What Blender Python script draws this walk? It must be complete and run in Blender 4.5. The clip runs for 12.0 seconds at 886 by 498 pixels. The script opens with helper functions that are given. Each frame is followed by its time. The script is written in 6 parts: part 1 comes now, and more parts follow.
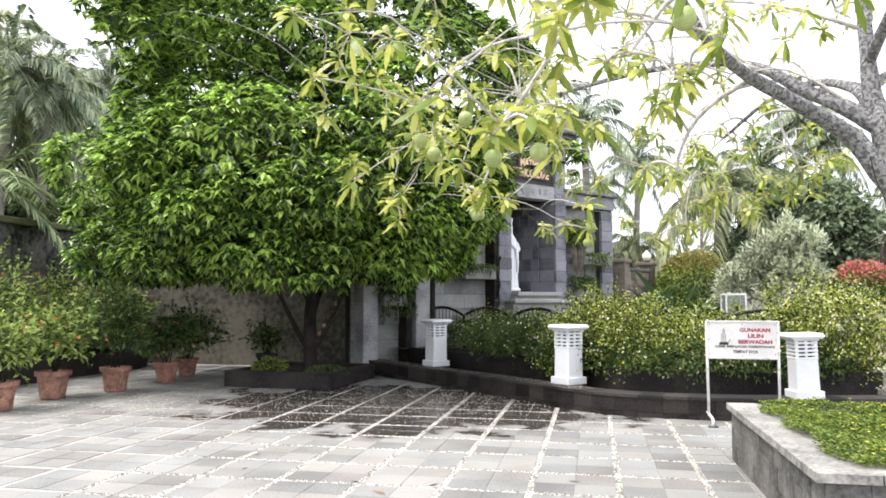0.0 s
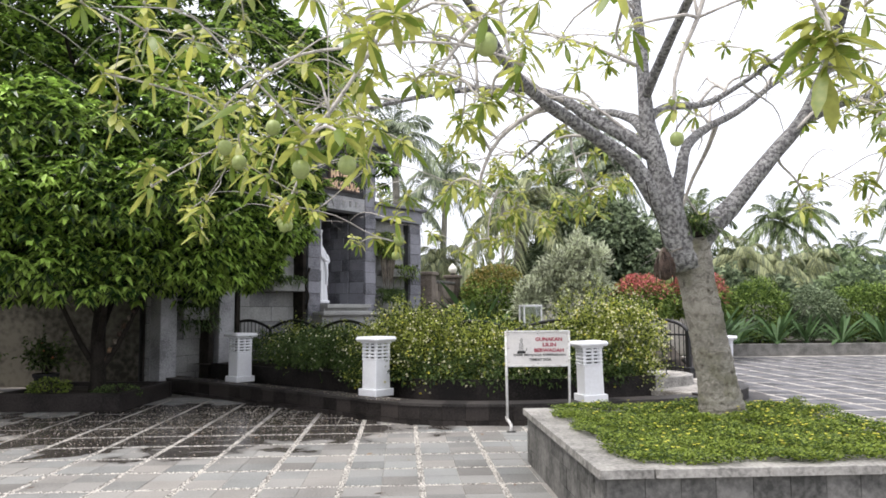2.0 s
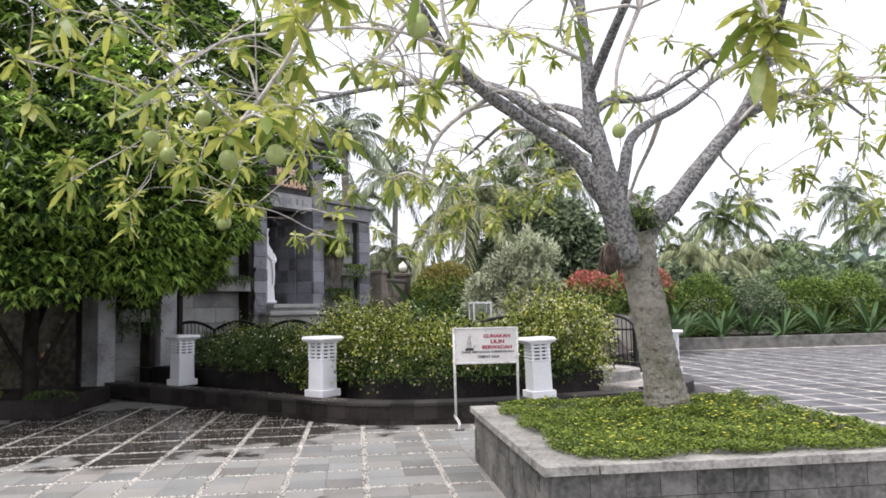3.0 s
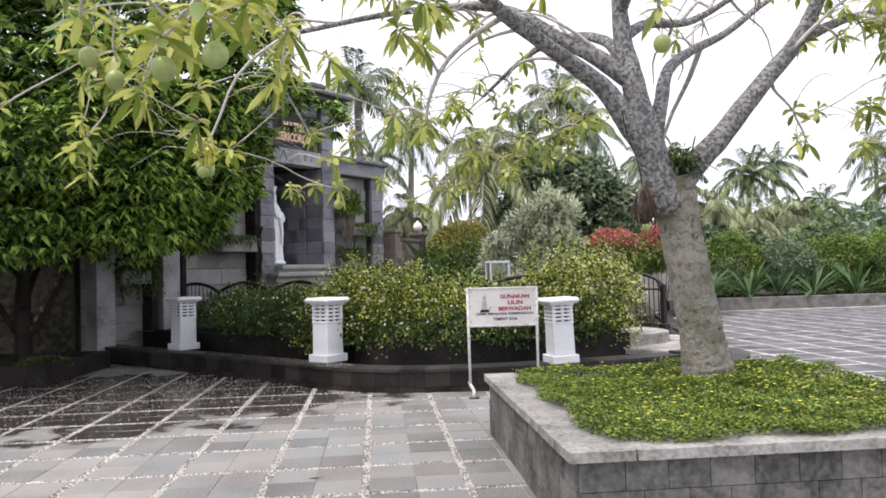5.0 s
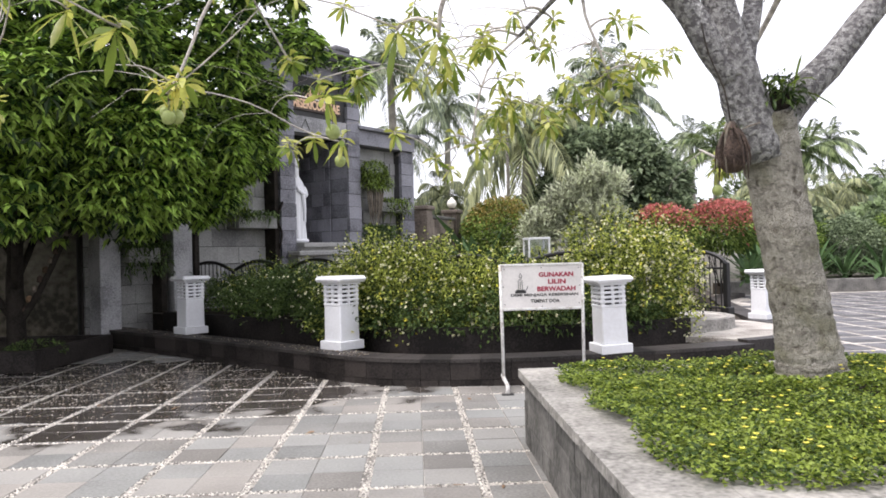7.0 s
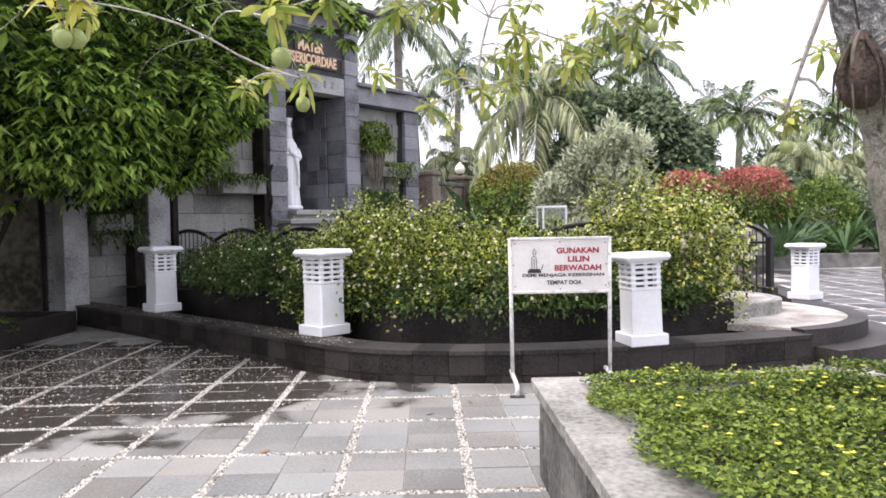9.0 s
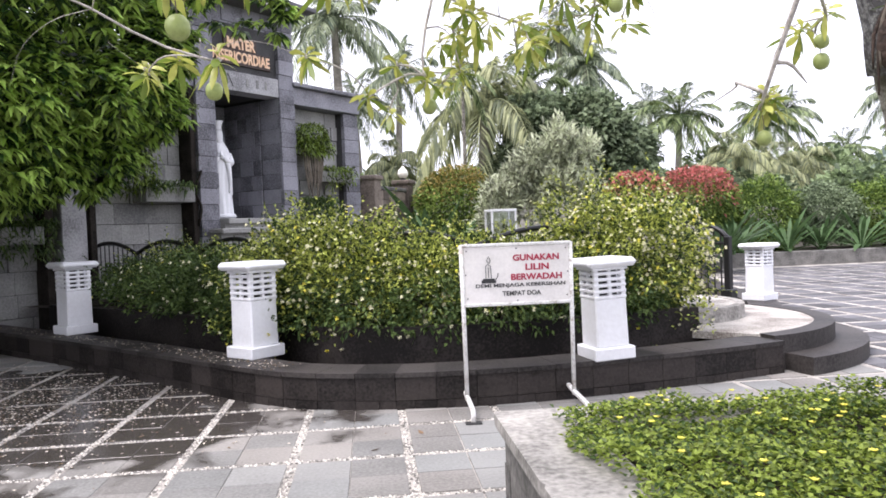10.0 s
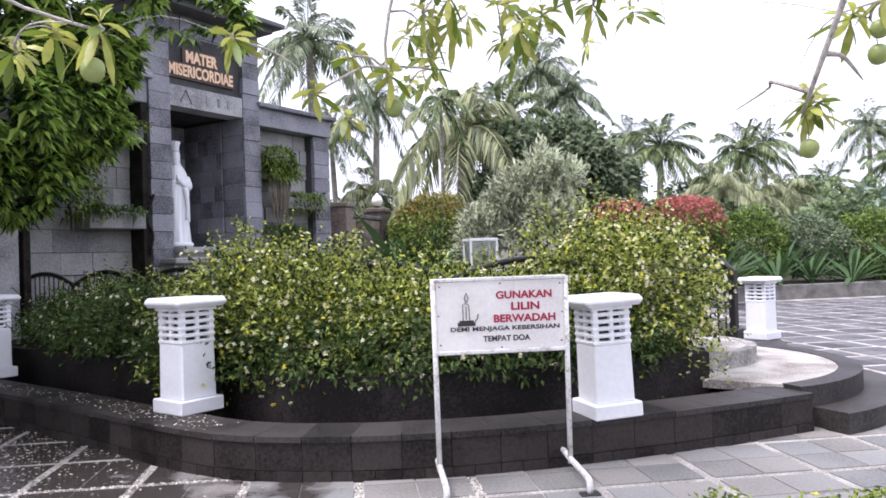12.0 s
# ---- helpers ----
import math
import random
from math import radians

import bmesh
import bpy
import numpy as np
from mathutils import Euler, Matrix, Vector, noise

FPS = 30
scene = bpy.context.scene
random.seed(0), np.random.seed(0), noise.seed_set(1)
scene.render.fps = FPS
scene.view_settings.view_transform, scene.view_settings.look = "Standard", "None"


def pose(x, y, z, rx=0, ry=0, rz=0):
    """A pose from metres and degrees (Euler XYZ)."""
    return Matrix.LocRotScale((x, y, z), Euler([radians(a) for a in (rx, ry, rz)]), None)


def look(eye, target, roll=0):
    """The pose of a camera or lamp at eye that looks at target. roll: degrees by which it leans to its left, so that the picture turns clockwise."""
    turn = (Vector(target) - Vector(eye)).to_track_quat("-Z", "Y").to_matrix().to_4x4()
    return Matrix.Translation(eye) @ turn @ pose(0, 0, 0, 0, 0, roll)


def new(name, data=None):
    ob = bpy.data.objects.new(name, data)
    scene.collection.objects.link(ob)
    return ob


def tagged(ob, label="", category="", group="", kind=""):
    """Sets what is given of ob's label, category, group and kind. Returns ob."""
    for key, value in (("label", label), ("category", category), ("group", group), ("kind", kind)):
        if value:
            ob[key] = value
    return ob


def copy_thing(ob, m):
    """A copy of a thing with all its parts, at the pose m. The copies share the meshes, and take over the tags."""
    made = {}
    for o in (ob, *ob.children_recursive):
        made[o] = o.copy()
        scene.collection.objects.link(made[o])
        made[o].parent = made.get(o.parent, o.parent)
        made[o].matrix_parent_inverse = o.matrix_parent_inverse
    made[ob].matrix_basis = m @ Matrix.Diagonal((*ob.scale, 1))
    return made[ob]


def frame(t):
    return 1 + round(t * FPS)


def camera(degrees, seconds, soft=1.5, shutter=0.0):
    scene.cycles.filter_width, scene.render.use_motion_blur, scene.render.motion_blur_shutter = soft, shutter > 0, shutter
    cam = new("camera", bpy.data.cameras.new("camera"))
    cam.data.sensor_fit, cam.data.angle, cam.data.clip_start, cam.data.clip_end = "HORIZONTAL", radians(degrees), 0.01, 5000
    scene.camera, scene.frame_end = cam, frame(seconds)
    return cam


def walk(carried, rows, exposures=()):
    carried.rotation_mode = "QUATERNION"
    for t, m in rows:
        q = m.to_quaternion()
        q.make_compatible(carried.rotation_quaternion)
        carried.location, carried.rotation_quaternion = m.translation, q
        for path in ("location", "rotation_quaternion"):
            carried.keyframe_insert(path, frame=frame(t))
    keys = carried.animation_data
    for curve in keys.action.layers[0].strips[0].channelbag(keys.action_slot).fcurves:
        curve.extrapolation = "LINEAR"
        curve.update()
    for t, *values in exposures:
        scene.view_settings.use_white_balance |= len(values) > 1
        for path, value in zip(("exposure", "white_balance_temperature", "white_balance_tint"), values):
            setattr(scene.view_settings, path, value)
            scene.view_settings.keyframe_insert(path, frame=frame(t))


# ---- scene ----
cam = camera(61.9, 12.0, 1.7)
PATH = [
    (0, (0.446, 0.569, 1.441), (0.048, 2.525, 1.577), -0.0),
    (0.5, (0.446, 0.569, 1.445), (0.183, 2.546, 1.592), 0.1),
    (1, (0.445, 0.567, 1.44), (0.313, 2.557, 1.591), -0.5),
    (1.5, (0.454, 0.566, 1.454), (0.463, 2.56, 1.616), -0.4),
    (2, (0.461, 0.581, 1.448), (0.571, 2.571, 1.614), -0.4),
    (2.5, (0.474, 0.582, 1.448), (0.693, 2.564, 1.594), -0.6),
    (3, (0.544, 0.707, 1.432), (0.782, 2.686, 1.593), -1.2),
    (5, (0.711, 1.479, 1.388), (0.896, 3.469, 1.448), -1.5),
    (5.5, (0.806, 1.809, 1.352), (0.908, 3.806, 1.41), -0.1),
    (6, (0.862, 2.084, 1.321), (0.915, 4.083, 1.281), -0.1),
    (6.5, (0.891, 2.418, 1.328), (1.017, 4.414, 1.339), -1.8),
    (7, (0.935, 2.72, 1.293), (1.011, 4.718, 1.31), -1.5),
    (7.5, (1.038, 3.024, 1.296), (1.057, 5.024, 1.27), -1.1),
    (7.7, (1.064, 3.146, 1.286), (1.102, 5.146, 1.255), -1.2),
    (9.3, (1.098, 4.148, 1.314), (1.145, 6.146, 1.239), -1.0),
    (9.5, (1.103, 4.264, 1.3), (1.183, 6.261, 1.223), -0.8),
    (10, (1.115, 4.603, 1.315), (1.309, 6.593, 1.258), -2.2),
    (10.5, (1.183, 4.9, 1.303), (1.318, 6.895, 1.31), -2.6),
    (11, (1.26, 5.118, 1.304), (1.372, 7.115, 1.318), -1.4),
    (11.5, (1.28, 5.33, 1.302), (1.487, 7.319, 1.303), -0.8),
    (12, (1.274, 5.544, 1.309), (1.527, 7.528, 1.334), -1.9),
]
EXPOSURES = [(0, 0.97, 6350, 14), (1, 0.66, 6350, 14), (2, 0.38, 6350, 15), (3, 0.28, 6300, 17), (5, 0.3, 6300, 18), (6, 0.45, 6350, 18), (7, 0.5, 6400, 18), (9.5, 0.7, 6250, 21), (11, 0.67, 6100, 22), (12, 0.58, 5950, 24)]
walk(cam, [(t, look(eye, target, roll)) for t, eye, target, roll in PATH], EXPOSURES)

# ---- light ----
world = bpy.data.worlds.new("overcast_sky")
scene.world = world
world.use_nodes = True
wn, wl = world.node_tree.nodes, world.node_tree.links
sky = wn.new("ShaderNodeTexSky")
sky.sky_type, sky.sun_disc = "NISHITA", False
sky.sun_elevation, sky.sun_rotation = radians(65), radians(248)
sky.air_density, sky.dust_density, sky.ozone_density = 1.0, 6.0, 1.0
pale = wn.new("ShaderNodeHueSaturation")
pale.inputs["Saturation"].default_value = 0.12
cloud = wn.new("ShaderNodeMix")
cloud.data_type = "RGBA"
cloud.inputs["Factor"].default_value = 0.72
cloud.inputs["B"].default_value = (11.5, 11.9, 12.6, 1)
wl.new(sky.outputs[0], pale.inputs["Color"])
wl.new(pale.outputs[0], cloud.inputs["A"])
wl.new(cloud.outputs["Result"], wn["Background"].inputs["Color"])
wn["Background"].inputs["Strength"].default_value = 0.12

sun_lamp = bpy.data.lights.new("sun", "SUN")
sun_lamp.energy, sun_lamp.angle, sun_lamp.color = 2.7, radians(28), (1.0, 0.95, 0.86)
sun = new("sun", sun_lamp)
sun.matrix_world = look((0, 0, 30), (9.6, 3.8, 8))


# ---- materials ----
def material(name, colour, rough=0.7, vary=0.12, scale=3.0, fine=40.0, bump=0.3, metal=0.0, dark=None, leaf=0.0, island=0.0, objrand=0.0, spec=0.5, detail=4, con=0.2):
    """Two scales of noise on a base colour, with relief; leaf: share of light that shines through."""
    m = bpy.data.materials.new(name)
    m.use_nodes = True
    n, l = m.node_tree.nodes, m.node_tree.links
    b = n["Principled BSDF"]
    b.inputs["Roughness"].default_value = rough
    b.inputs["Metallic"].default_value = metal
    b.inputs["Specular IOR Level"].default_value = spec
    geo = n.new("ShaderNodeNewGeometry")
    src = geo.outputs["Position"]
    big = n.new("ShaderNodeTexNoise")
    big.inputs["Scale"].default_value, big.inputs["Detail"].default_value = scale, detail
    small = n.new("ShaderNodeTexNoise")
    small.inputs["Scale"].default_value, small.inputs["Detail"].default_value = fine, 3
    l.new(src, big.inputs["Vector"])
    l.new(src, small.inputs["Vector"])
    add = n.new("ShaderNodeMath")
    add.operation = "MULTIPLY_ADD"
    add.inputs[1].default_value, add.inputs[2].default_value = 0.45, 0.0
    l.new(small.outputs[0], add.inputs[0])
    mixv = n.new("ShaderNodeMath")
    mixv.operation = "MULTIPLY_ADD"
    mixv.inputs[1].default_value = 0.55
    l.new(big.outputs[0], mixv.inputs[0])
    l.new(add.outputs[0], mixv.inputs[2])
    last = mixv.outputs[0]
    if island or objrand:
        if island:
            rnd = geo.outputs["Random Per Island"]
        else:
            rnd = n.new("ShaderNodeObjectInfo").outputs["Random"]
        ma = n.new("ShaderNodeMath")
        ma.operation = "MULTIPLY_ADD"
        ma.inputs[1].default_value = island or objrand
        l.new(rnd, ma.inputs[0])
        off = n.new("ShaderNodeMath")
        off.operation = "SUBTRACT"
        off.inputs[1].default_value = (island or objrand) / 2
        l.new(last, off.inputs[0])
        l.new(off.outputs[0], ma.inputs[2])
        last = ma.outputs[0]
    ramp = n.new("ShaderNodeValToRGB")
    c = Vector(colour)
    lo = Vector(dark) if dark else c * (1 - 2.2 * vary)
    hi = c * (1 + 1.6 * vary)
    ramp.color_ramp.elements[0].position, ramp.color_ramp.elements[1].position = 0.5 - con, 0.5 + con
    ramp.color_ramp.elements[0].color = (*[max(0.002, v) for v in lo], 1)
    ramp.color_ramp.elements[1].color = (*[min(0.95, v) for v in hi], 1)
    mid = ramp.color_ramp.elements.new(0.5)
    mid.color = (*c, 1)
    l.new(last, ramp.inputs[0])
    l.new(ramp.outputs[0], b.inputs["Base Color"])
    if bump:
        bp = n.new("ShaderNodeBump")
        bp.inputs["Strength"].default_value, bp.inputs["Distance"].default_value = bump, 0.01
        l.new(small.outputs[0], bp.inputs["Height"])
        l.new(bp.outputs[0], b.inputs["Normal"])
    if leaf:
        tr = n.new("ShaderNodeBsdfTranslucent")
        l.new(ramp.outputs[0], tr.inputs["Color"])
        mx = n.new("ShaderNodeMixShader")
        mx.inputs[0].default_value = leaf
        l.new(b.outputs[0], mx.inputs[1])
        l.new(tr.outputs[0], mx.inputs[2])
        l.new(mx.outputs[0], n["Material Output"].inputs[0])
    return m


def stone_material(name, colour, island):
    """Grey paving stone; rain has wetted a patch with a ragged rim in one part of the yard, painted wider to take in
    tree shade.
    """
    m = material(name, colour, 0.7, 0.16, 1.3, 55, 0.25, spec=0.3, con=0.17, island=island, objrand=0 if island else 0.27)
    n, l = m.node_tree.nodes, m.node_tree.links
    b = n["Principled BSDF"]
    geo = n.new("ShaderNodeNewGeometry")
    mp = n.new("ShaderNodeMapping")
    mp.inputs["Location"].default_value = (2.1 * 0.38, -10.55 * 0.48, 0)
    mp.inputs["Scale"].default_value = (0.38, 0.48, 0)
    l.new(geo.outputs["Position"], mp.inputs["Vector"])
    ln = n.new("ShaderNodeVectorMath")
    ln.operation = "LENGTH"
    l.new(mp.outputs[0], ln.inputs[0])
    nz = n.new("ShaderNodeTexNoise")
    nz.inputs["Scale"].default_value, nz.inputs["Detail"].default_value = 1.5, 5
    l.new(geo.outputs["Position"], nz.inputs["Vector"])
    ad = n.new("ShaderNodeMath")
    ad.operation = "MULTIPLY_ADD"
    ad.inputs[1].default_value = 1.6
    l.new(nz.outputs[0], ad.inputs[0])
    l.new(ln.outputs["Value"], ad.inputs[2])
    # Dark mask for the rain water, widened to cover tree shade as well.
    wet_shade = n.new("ShaderNodeMapRange")
    wet_shade.inputs["From Min"].default_value, wet_shade.inputs["From Max"].default_value = 1.93, 1.8
    l.new(ad.outputs[0], wet_shade.inputs["Value"])
    hue = n.new("ShaderNodeValToRGB")
    hue.color_ramp.elements[0].color, hue.color_ramp.elements[1].color = (0.985, 0.95, 0.905, 1), (0.93, 0.97, 0.97, 1)
    jig = n.new("ShaderNodeMath")
    jig.operation = "MULTIPLY_ADD"
    jig.inputs[1].default_value, jig.inputs[2].default_value = 7.31, 0.13
    l.new(geo.outputs["Random Per Island"] if island else n.new("ShaderNodeObjectInfo").outputs["Random"], jig.inputs[0])
    fr = n.new("ShaderNodeMath")
    fr.operation = "FRACT"
    l.new(jig.outputs[0], fr.inputs[0])
    l.new(fr.outputs[0], hue.inputs[0])
    tint = n.new("ShaderNodeMix")
    tint.data_type, tint.blend_type = "RGBA", "MULTIPLY"
    tint.inputs["Factor"].default_value = 1.0
    l.new(b.inputs["Base Color"].links[0].from_socket, tint.inputs["A"])
    l.new(hue.outputs[0], tint.inputs["B"])
    old = tint.outputs["Result"]
    mx = n.new("ShaderNodeMix")
    mx.data_type = "RGBA"
    l.new(wet_shade.outputs[0], mx.inputs["Factor"])
    l.new(old, mx.inputs["A"])
    mx.inputs["B"].default_value = (0.055, 0.049, 0.044, 1)
    l.new(mx.outputs["Result"], b.inputs["Base Color"])
    rr = n.new("ShaderNodeMapRange")
    rr.inputs["To Min"].default_value, rr.inputs["To Max"].default_value = 0.72, 0.1
    l.new(wet_shade.outputs[0], rr.inputs["Value"])
    l.new(rr.outputs[0], b.inputs["Roughness"])
    return m


def bark_material(name, pale, dark, scale, crack, squash, cut=(0.42, 0.6), wide=0.13, wobble=0.035, rings=0.0, blot=16, moss=0.0):
    """Bark: a net of dark cracks over pale skin with lichen blotches."""
    m = material(name, pale, 0.95, 0.2, 5, 45, 0)
    n, l = m.node_tree.nodes, m.node_tree.links
    b = n["Principled BSDF"]
    geo = n.new("ShaderNodeNewGeometry")
    mp = n.new("ShaderNodeMapping")
    mp.inputs["Scale"].default_value = (scale, scale, scale * squash)
    wob = n.new("ShaderNodeTexNoise")
    wob.inputs["Scale"].default_value, wob.inputs["Detail"].default_value = 14, 4
    l.new(geo.outputs["Position"], wob.inputs["Vector"])
    add = n.new("ShaderNodeVectorMath")
    add.operation = "MULTIPLY_ADD"
    add.inputs[1].default_value = (wobble, wobble, wobble)
    l.new(wob.outputs["Color"], add.inputs[0])
    l.new(geo.outputs["Position"], add.inputs[2])
    l.new(add.outputs[0], mp.inputs["Vector"])
    vor = n.new("ShaderNodeTexVoronoi")
    vor.feature = "DISTANCE_TO_EDGE"
    l.new(mp.outputs[0], vor.inputs["Vector"])
    edge = n.new("ShaderNodeMapRange")
    edge.inputs["From Max"].default_value = wide
    edge.inputs["To Min"].default_value = 1.0 - crack
    l.new(vor.outputs["Distance"], edge.inputs["Value"])
    bl = n.new("ShaderNodeTexNoise")
    bl.inputs["Scale"].default_value, bl.inputs["Detail"].default_value = blot, 6
    l.new(geo.outputs["Position"], bl.inputs["Vector"])
    spot = n.new("ShaderNodeMapRange")
    spot.inputs["From Min"].default_value, spot.inputs["From Max"].default_value = cut
    l.new(bl.outputs[0], spot.inputs["Value"])
    mul = n.new("ShaderNodeMath")
    mul.operation = "MULTIPLY"
    l.new(edge.outputs[0], mul.inputs[0])
    l.new(spot.outputs[0], mul.inputs[1])
    mx = n.new("ShaderNodeMix")
    mx.data_type = "RGBA"
    l.new(mul.outputs[0], mx.inputs["Factor"])
    if rings:
        wave = n.new("ShaderNodeTexWave")
        wave.bands_direction = "Z"
        wave.inputs["Scale"].default_value, wave.inputs["Distortion"].default_value = 2.7, 6.0
        wave.inputs["Detail"].default_value, wave.inputs["Detail Scale"].default_value = 5, 5.0
        l.new(geo.outputs["Position"], wave.inputs["Vector"])
        cutr = n.new("ShaderNodeMapRange")
        cutr.inputs["From Min"].default_value, cutr.inputs["From Max"].default_value = 0.02, 0.16
        cutr.inputs["To Min"].default_value = 1.0 - rings
        l.new(wave.outputs["Fac"], cutr.inputs["Value"])
        mr = n.new("ShaderNodeMath")
        mr.operation = "MULTIPLY"
        l.new(mul.outputs[0], mr.inputs[0])
        l.new(cutr.outputs[0], mr.inputs[1])
        l.new(mr.outputs[0], mx.inputs["Factor"])
        mul = mr
    mx.inputs["A"].default_value = (*dark, 1)
    skin = b.inputs["Base Color"].links[0].from_socket
    if moss:
        mn = n.new("ShaderNodeTexNoise")
        mn.inputs["Scale"].default_value, mn.inputs["Detail"].default_value = 5.5, 7
        l.new(geo.outputs["Position"], mn.inputs["Vector"])
        mc = n.new("ShaderNodeMapRange")
        mc.inputs["From Min"].default_value, mc.inputs["From Max"].default_value = 0.5, 0.68
        mc.inputs["To Max"].default_value = moss
        l.new(mn.outputs[0], mc.inputs["Value"])
        mm = n.new("ShaderNodeMix")
        mm.data_type = "RGBA"
        l.new(mc.outputs[0], mm.inputs["Factor"])
        l.new(skin, mm.inputs["A"])
        mm.inputs["B"].default_value = (0.19, 0.19, 0.075, 1)
        skin = mm.outputs["Result"]
    l.new(skin, mx.inputs["B"])
    l.new(mx.outputs["Result"], b.inputs["Base Color"])
    bp = n.new("ShaderNodeBump")
    bp.inputs["Strength"].default_value, bp.inputs["Distance"].default_value = 0.9, 0.02
    l.new(mul.outputs[0], bp.inputs["Height"])
    l.new(bp.outputs[0], b.inputs["Normal"])
    return m


M_STONE = stone_material("paving_stone", (0.24, 0.235, 0.227), 0.24)
M_STONE_ONE = stone_material("paving_stone_single", (0.24, 0.235, 0.227), 0)
M_PLAZA = material("dark_plaza_stone", (0.115, 0.115, 0.122), 0.75, 0.2, 1.3, 55, 0.25, island=0.4, spec=0.25)
M_PEBBLE = material("white_pebbles", (0.369, 0.348, 0.316), 0.8, 0.32, 2.5, 75, 1.0, dark=(0.16, 0.14, 0.12), con=0.12)
M_PEBBLE_ONE = material("pebble", (0.52, 0.495, 0.45), 0.7, 0.3, 3, 30, 0.1, island=0.6)
M_SOIL = material("soil", (0.05, 0.042, 0.034), 0.95, 0.3, 4, 50, 0.8, con=0.12, spec=0.15)
M_GROUND = material("far_ground", (0.10, 0.11, 0.06), 0.95, 0.3, 0.4, 8, 0.5)
M_KERB = material("dark_andesite", (0.032, 0.027, 0.0245), 0.6, 0.3, 1.7, 45, 0.3, objrand=0.2, con=0.13, spec=0.2)
M_KERB_TOP = material("kerb_cap_stone", (0.041, 0.0365, 0.034), 0.55, 0.3, 1.7, 45, 0.3, objrand=0.18, con=0.13, spec=0.25)
M_PLANTER = material("planter_cladding", (0.135, 0.131, 0.121), 0.75, 0.4, 4.5, 30, 0.7, objrand=0.13, dark=(0.055, 0.055, 0.05), detail=8, con=0.16, spec=0.25)
M_SLAB = material("planter_cap", (0.285, 0.273, 0.25), 0.8, 0.35, 5.0, 38, 0.7, dark=(0.1, 0.097, 0.086), detail=9, con=0.17)
M_WHITE = material("white_paint", (0.80, 0.81, 0.83), 0.5, 0.05, 2.0, 30, 0.15, dark=(0.74, 0.745, 0.755))
M_SIGN = material("sign_white", (0.78, 0.755, 0.73), 0.45, 0.06, 4, 50, 0.05)
M_PIPE = material("worn_white_pipe", (0.70, 0.70, 0.68), 0.45, 0.12, 14, 60, 0.2, dark=(0.28, 0.22, 0.18))
M_RED = material("red_letters", (0.4, 0.02, 0.06), 0.5, 0.06, 6, 60, 0)
M_BLACK = material("black_letters", (0.03, 0.03, 0.03), 0.5, 0.06, 6, 60, 0)
M_FRUITPALE = material("faded_print", (0.62, 0.58, 0.55), 0.5, 0.06, 6, 60, 0)
M_IRON = material("black_iron", (0.018, 0.018, 0.019), 0.4, 0.1, 6, 60, 0.1, metal=0.4)
M_SHRINE = material("shrine_block", (0.255, 0.255, 0.243), 0.75, 0.25, 1.6, 40, 0.5, objrand=0.22, dark=(0.14, 0.14, 0.142), con=0.16)
M_SHRINE_DARK = material("shrine_dark_block", (0.225, 0.225, 0.25), 0.7, 0.25, 1.8, 40, 0.5, objrand=0.22, dark=(0.08, 0.08, 0.09), con=0.16)
M_WALLBLOCK = material("brown_wall_block", (0.2, 0.165, 0.135), 0.85, 0.3, 2.5, 30, 0.6, objrand=0.3, dark=(0.09, 0.072, 0.058), con=0.16)
M_SHRINE_BACK = material("shrine_joint", (0.07, 0.07, 0.07), 0.9, 0.2, 3, 40, 0.3, spec=0.15)
M_LINTEL = material("lintel_stone", (0.36, 0.36, 0.365), 0.7, 0.2, 2, 40, 0.3, con=0.12)
M_STATUE = material("statue_white", (0.86, 0.87, 0.88), 0.5, 0.03, 4, 40, 0.05)
M_PLAQUE = material("plaque_dark", (0.05, 0.03, 0.022), 0.5, 0.15, 5, 40, 0.1)
M_GOLD = material("orange_gold_letters", (0.9, 0.6, 0.38), 0.4, 0.1, 5, 40, 0)
M_PLASTER = material("old_plaster", (0.13, 0.121, 0.098), 0.9, 0.3, 0.9, 9, 0.5, dark=(0.055, 0.052, 0.042), detail=9, con=0.1, spec=0.2)
M_PALE_WALL = material("pale_wall_paint", (0.42, 0.40, 0.36), 0.9, 0.25, 1.2, 14, 0.3)
M_OLDWALL = material("mossy_wall", (0.085, 0.082, 0.074), 0.95, 0.6, 0.9, 9, 0.6, dark=(0.018, 0.02, 0.017), detail=9, con=0.09, spec=0.2)
M_MOSS = material("moss_coping", (0.12, 0.13, 0.06), 0.95, 0.4, 3, 40, 0.8)
M_TERRA = material("terracotta", (0.29, 0.15, 0.108), 0.85, 0.25, 9, 45, 0.6, dark=(0.15, 0.088, 0.068), detail=8, con=0.1)
M_BLACKPOT = material("black_pot", (0.03, 0.03, 0.032), 0.6, 0.2, 5, 40, 0.2)
M_BARK_PALE = bark_material("pale_lichen_bark", (0.54, 0.535, 0.525), (0.11, 0.105, 0.108), 20, 0.6, 0.6, (0.4, 0.56), 0.16, 0.03, 0.2, 34)
M_TRUNK_PALE = bark_material("cracked_trunk_bark", (0.52, 0.49, 0.42), (0.085, 0.07, 0.053), 22, 0.9, 1.5, (0.24, 0.4), 0.13, 0.04, 0.35, 16, 0.55)
M_TWIG = material("pale_twig_bark", (0.46, 0.43, 0.395), 0.8, 0.3, 14, 60, 0.3)
M_BARK_DARK = material("dark_bark", (0.028, 0.024, 0.02), 0.9, 0.35, 6, 40, 0.8, spec=0.15)
M_LEAF_CER = material("long_leaf", (0.33, 0.345, 0.08), 0.42, 0.35, 1.2, 20, 0.05, leaf=0.42, island=0.8, dark=(0.16, 0.23, 0.03))
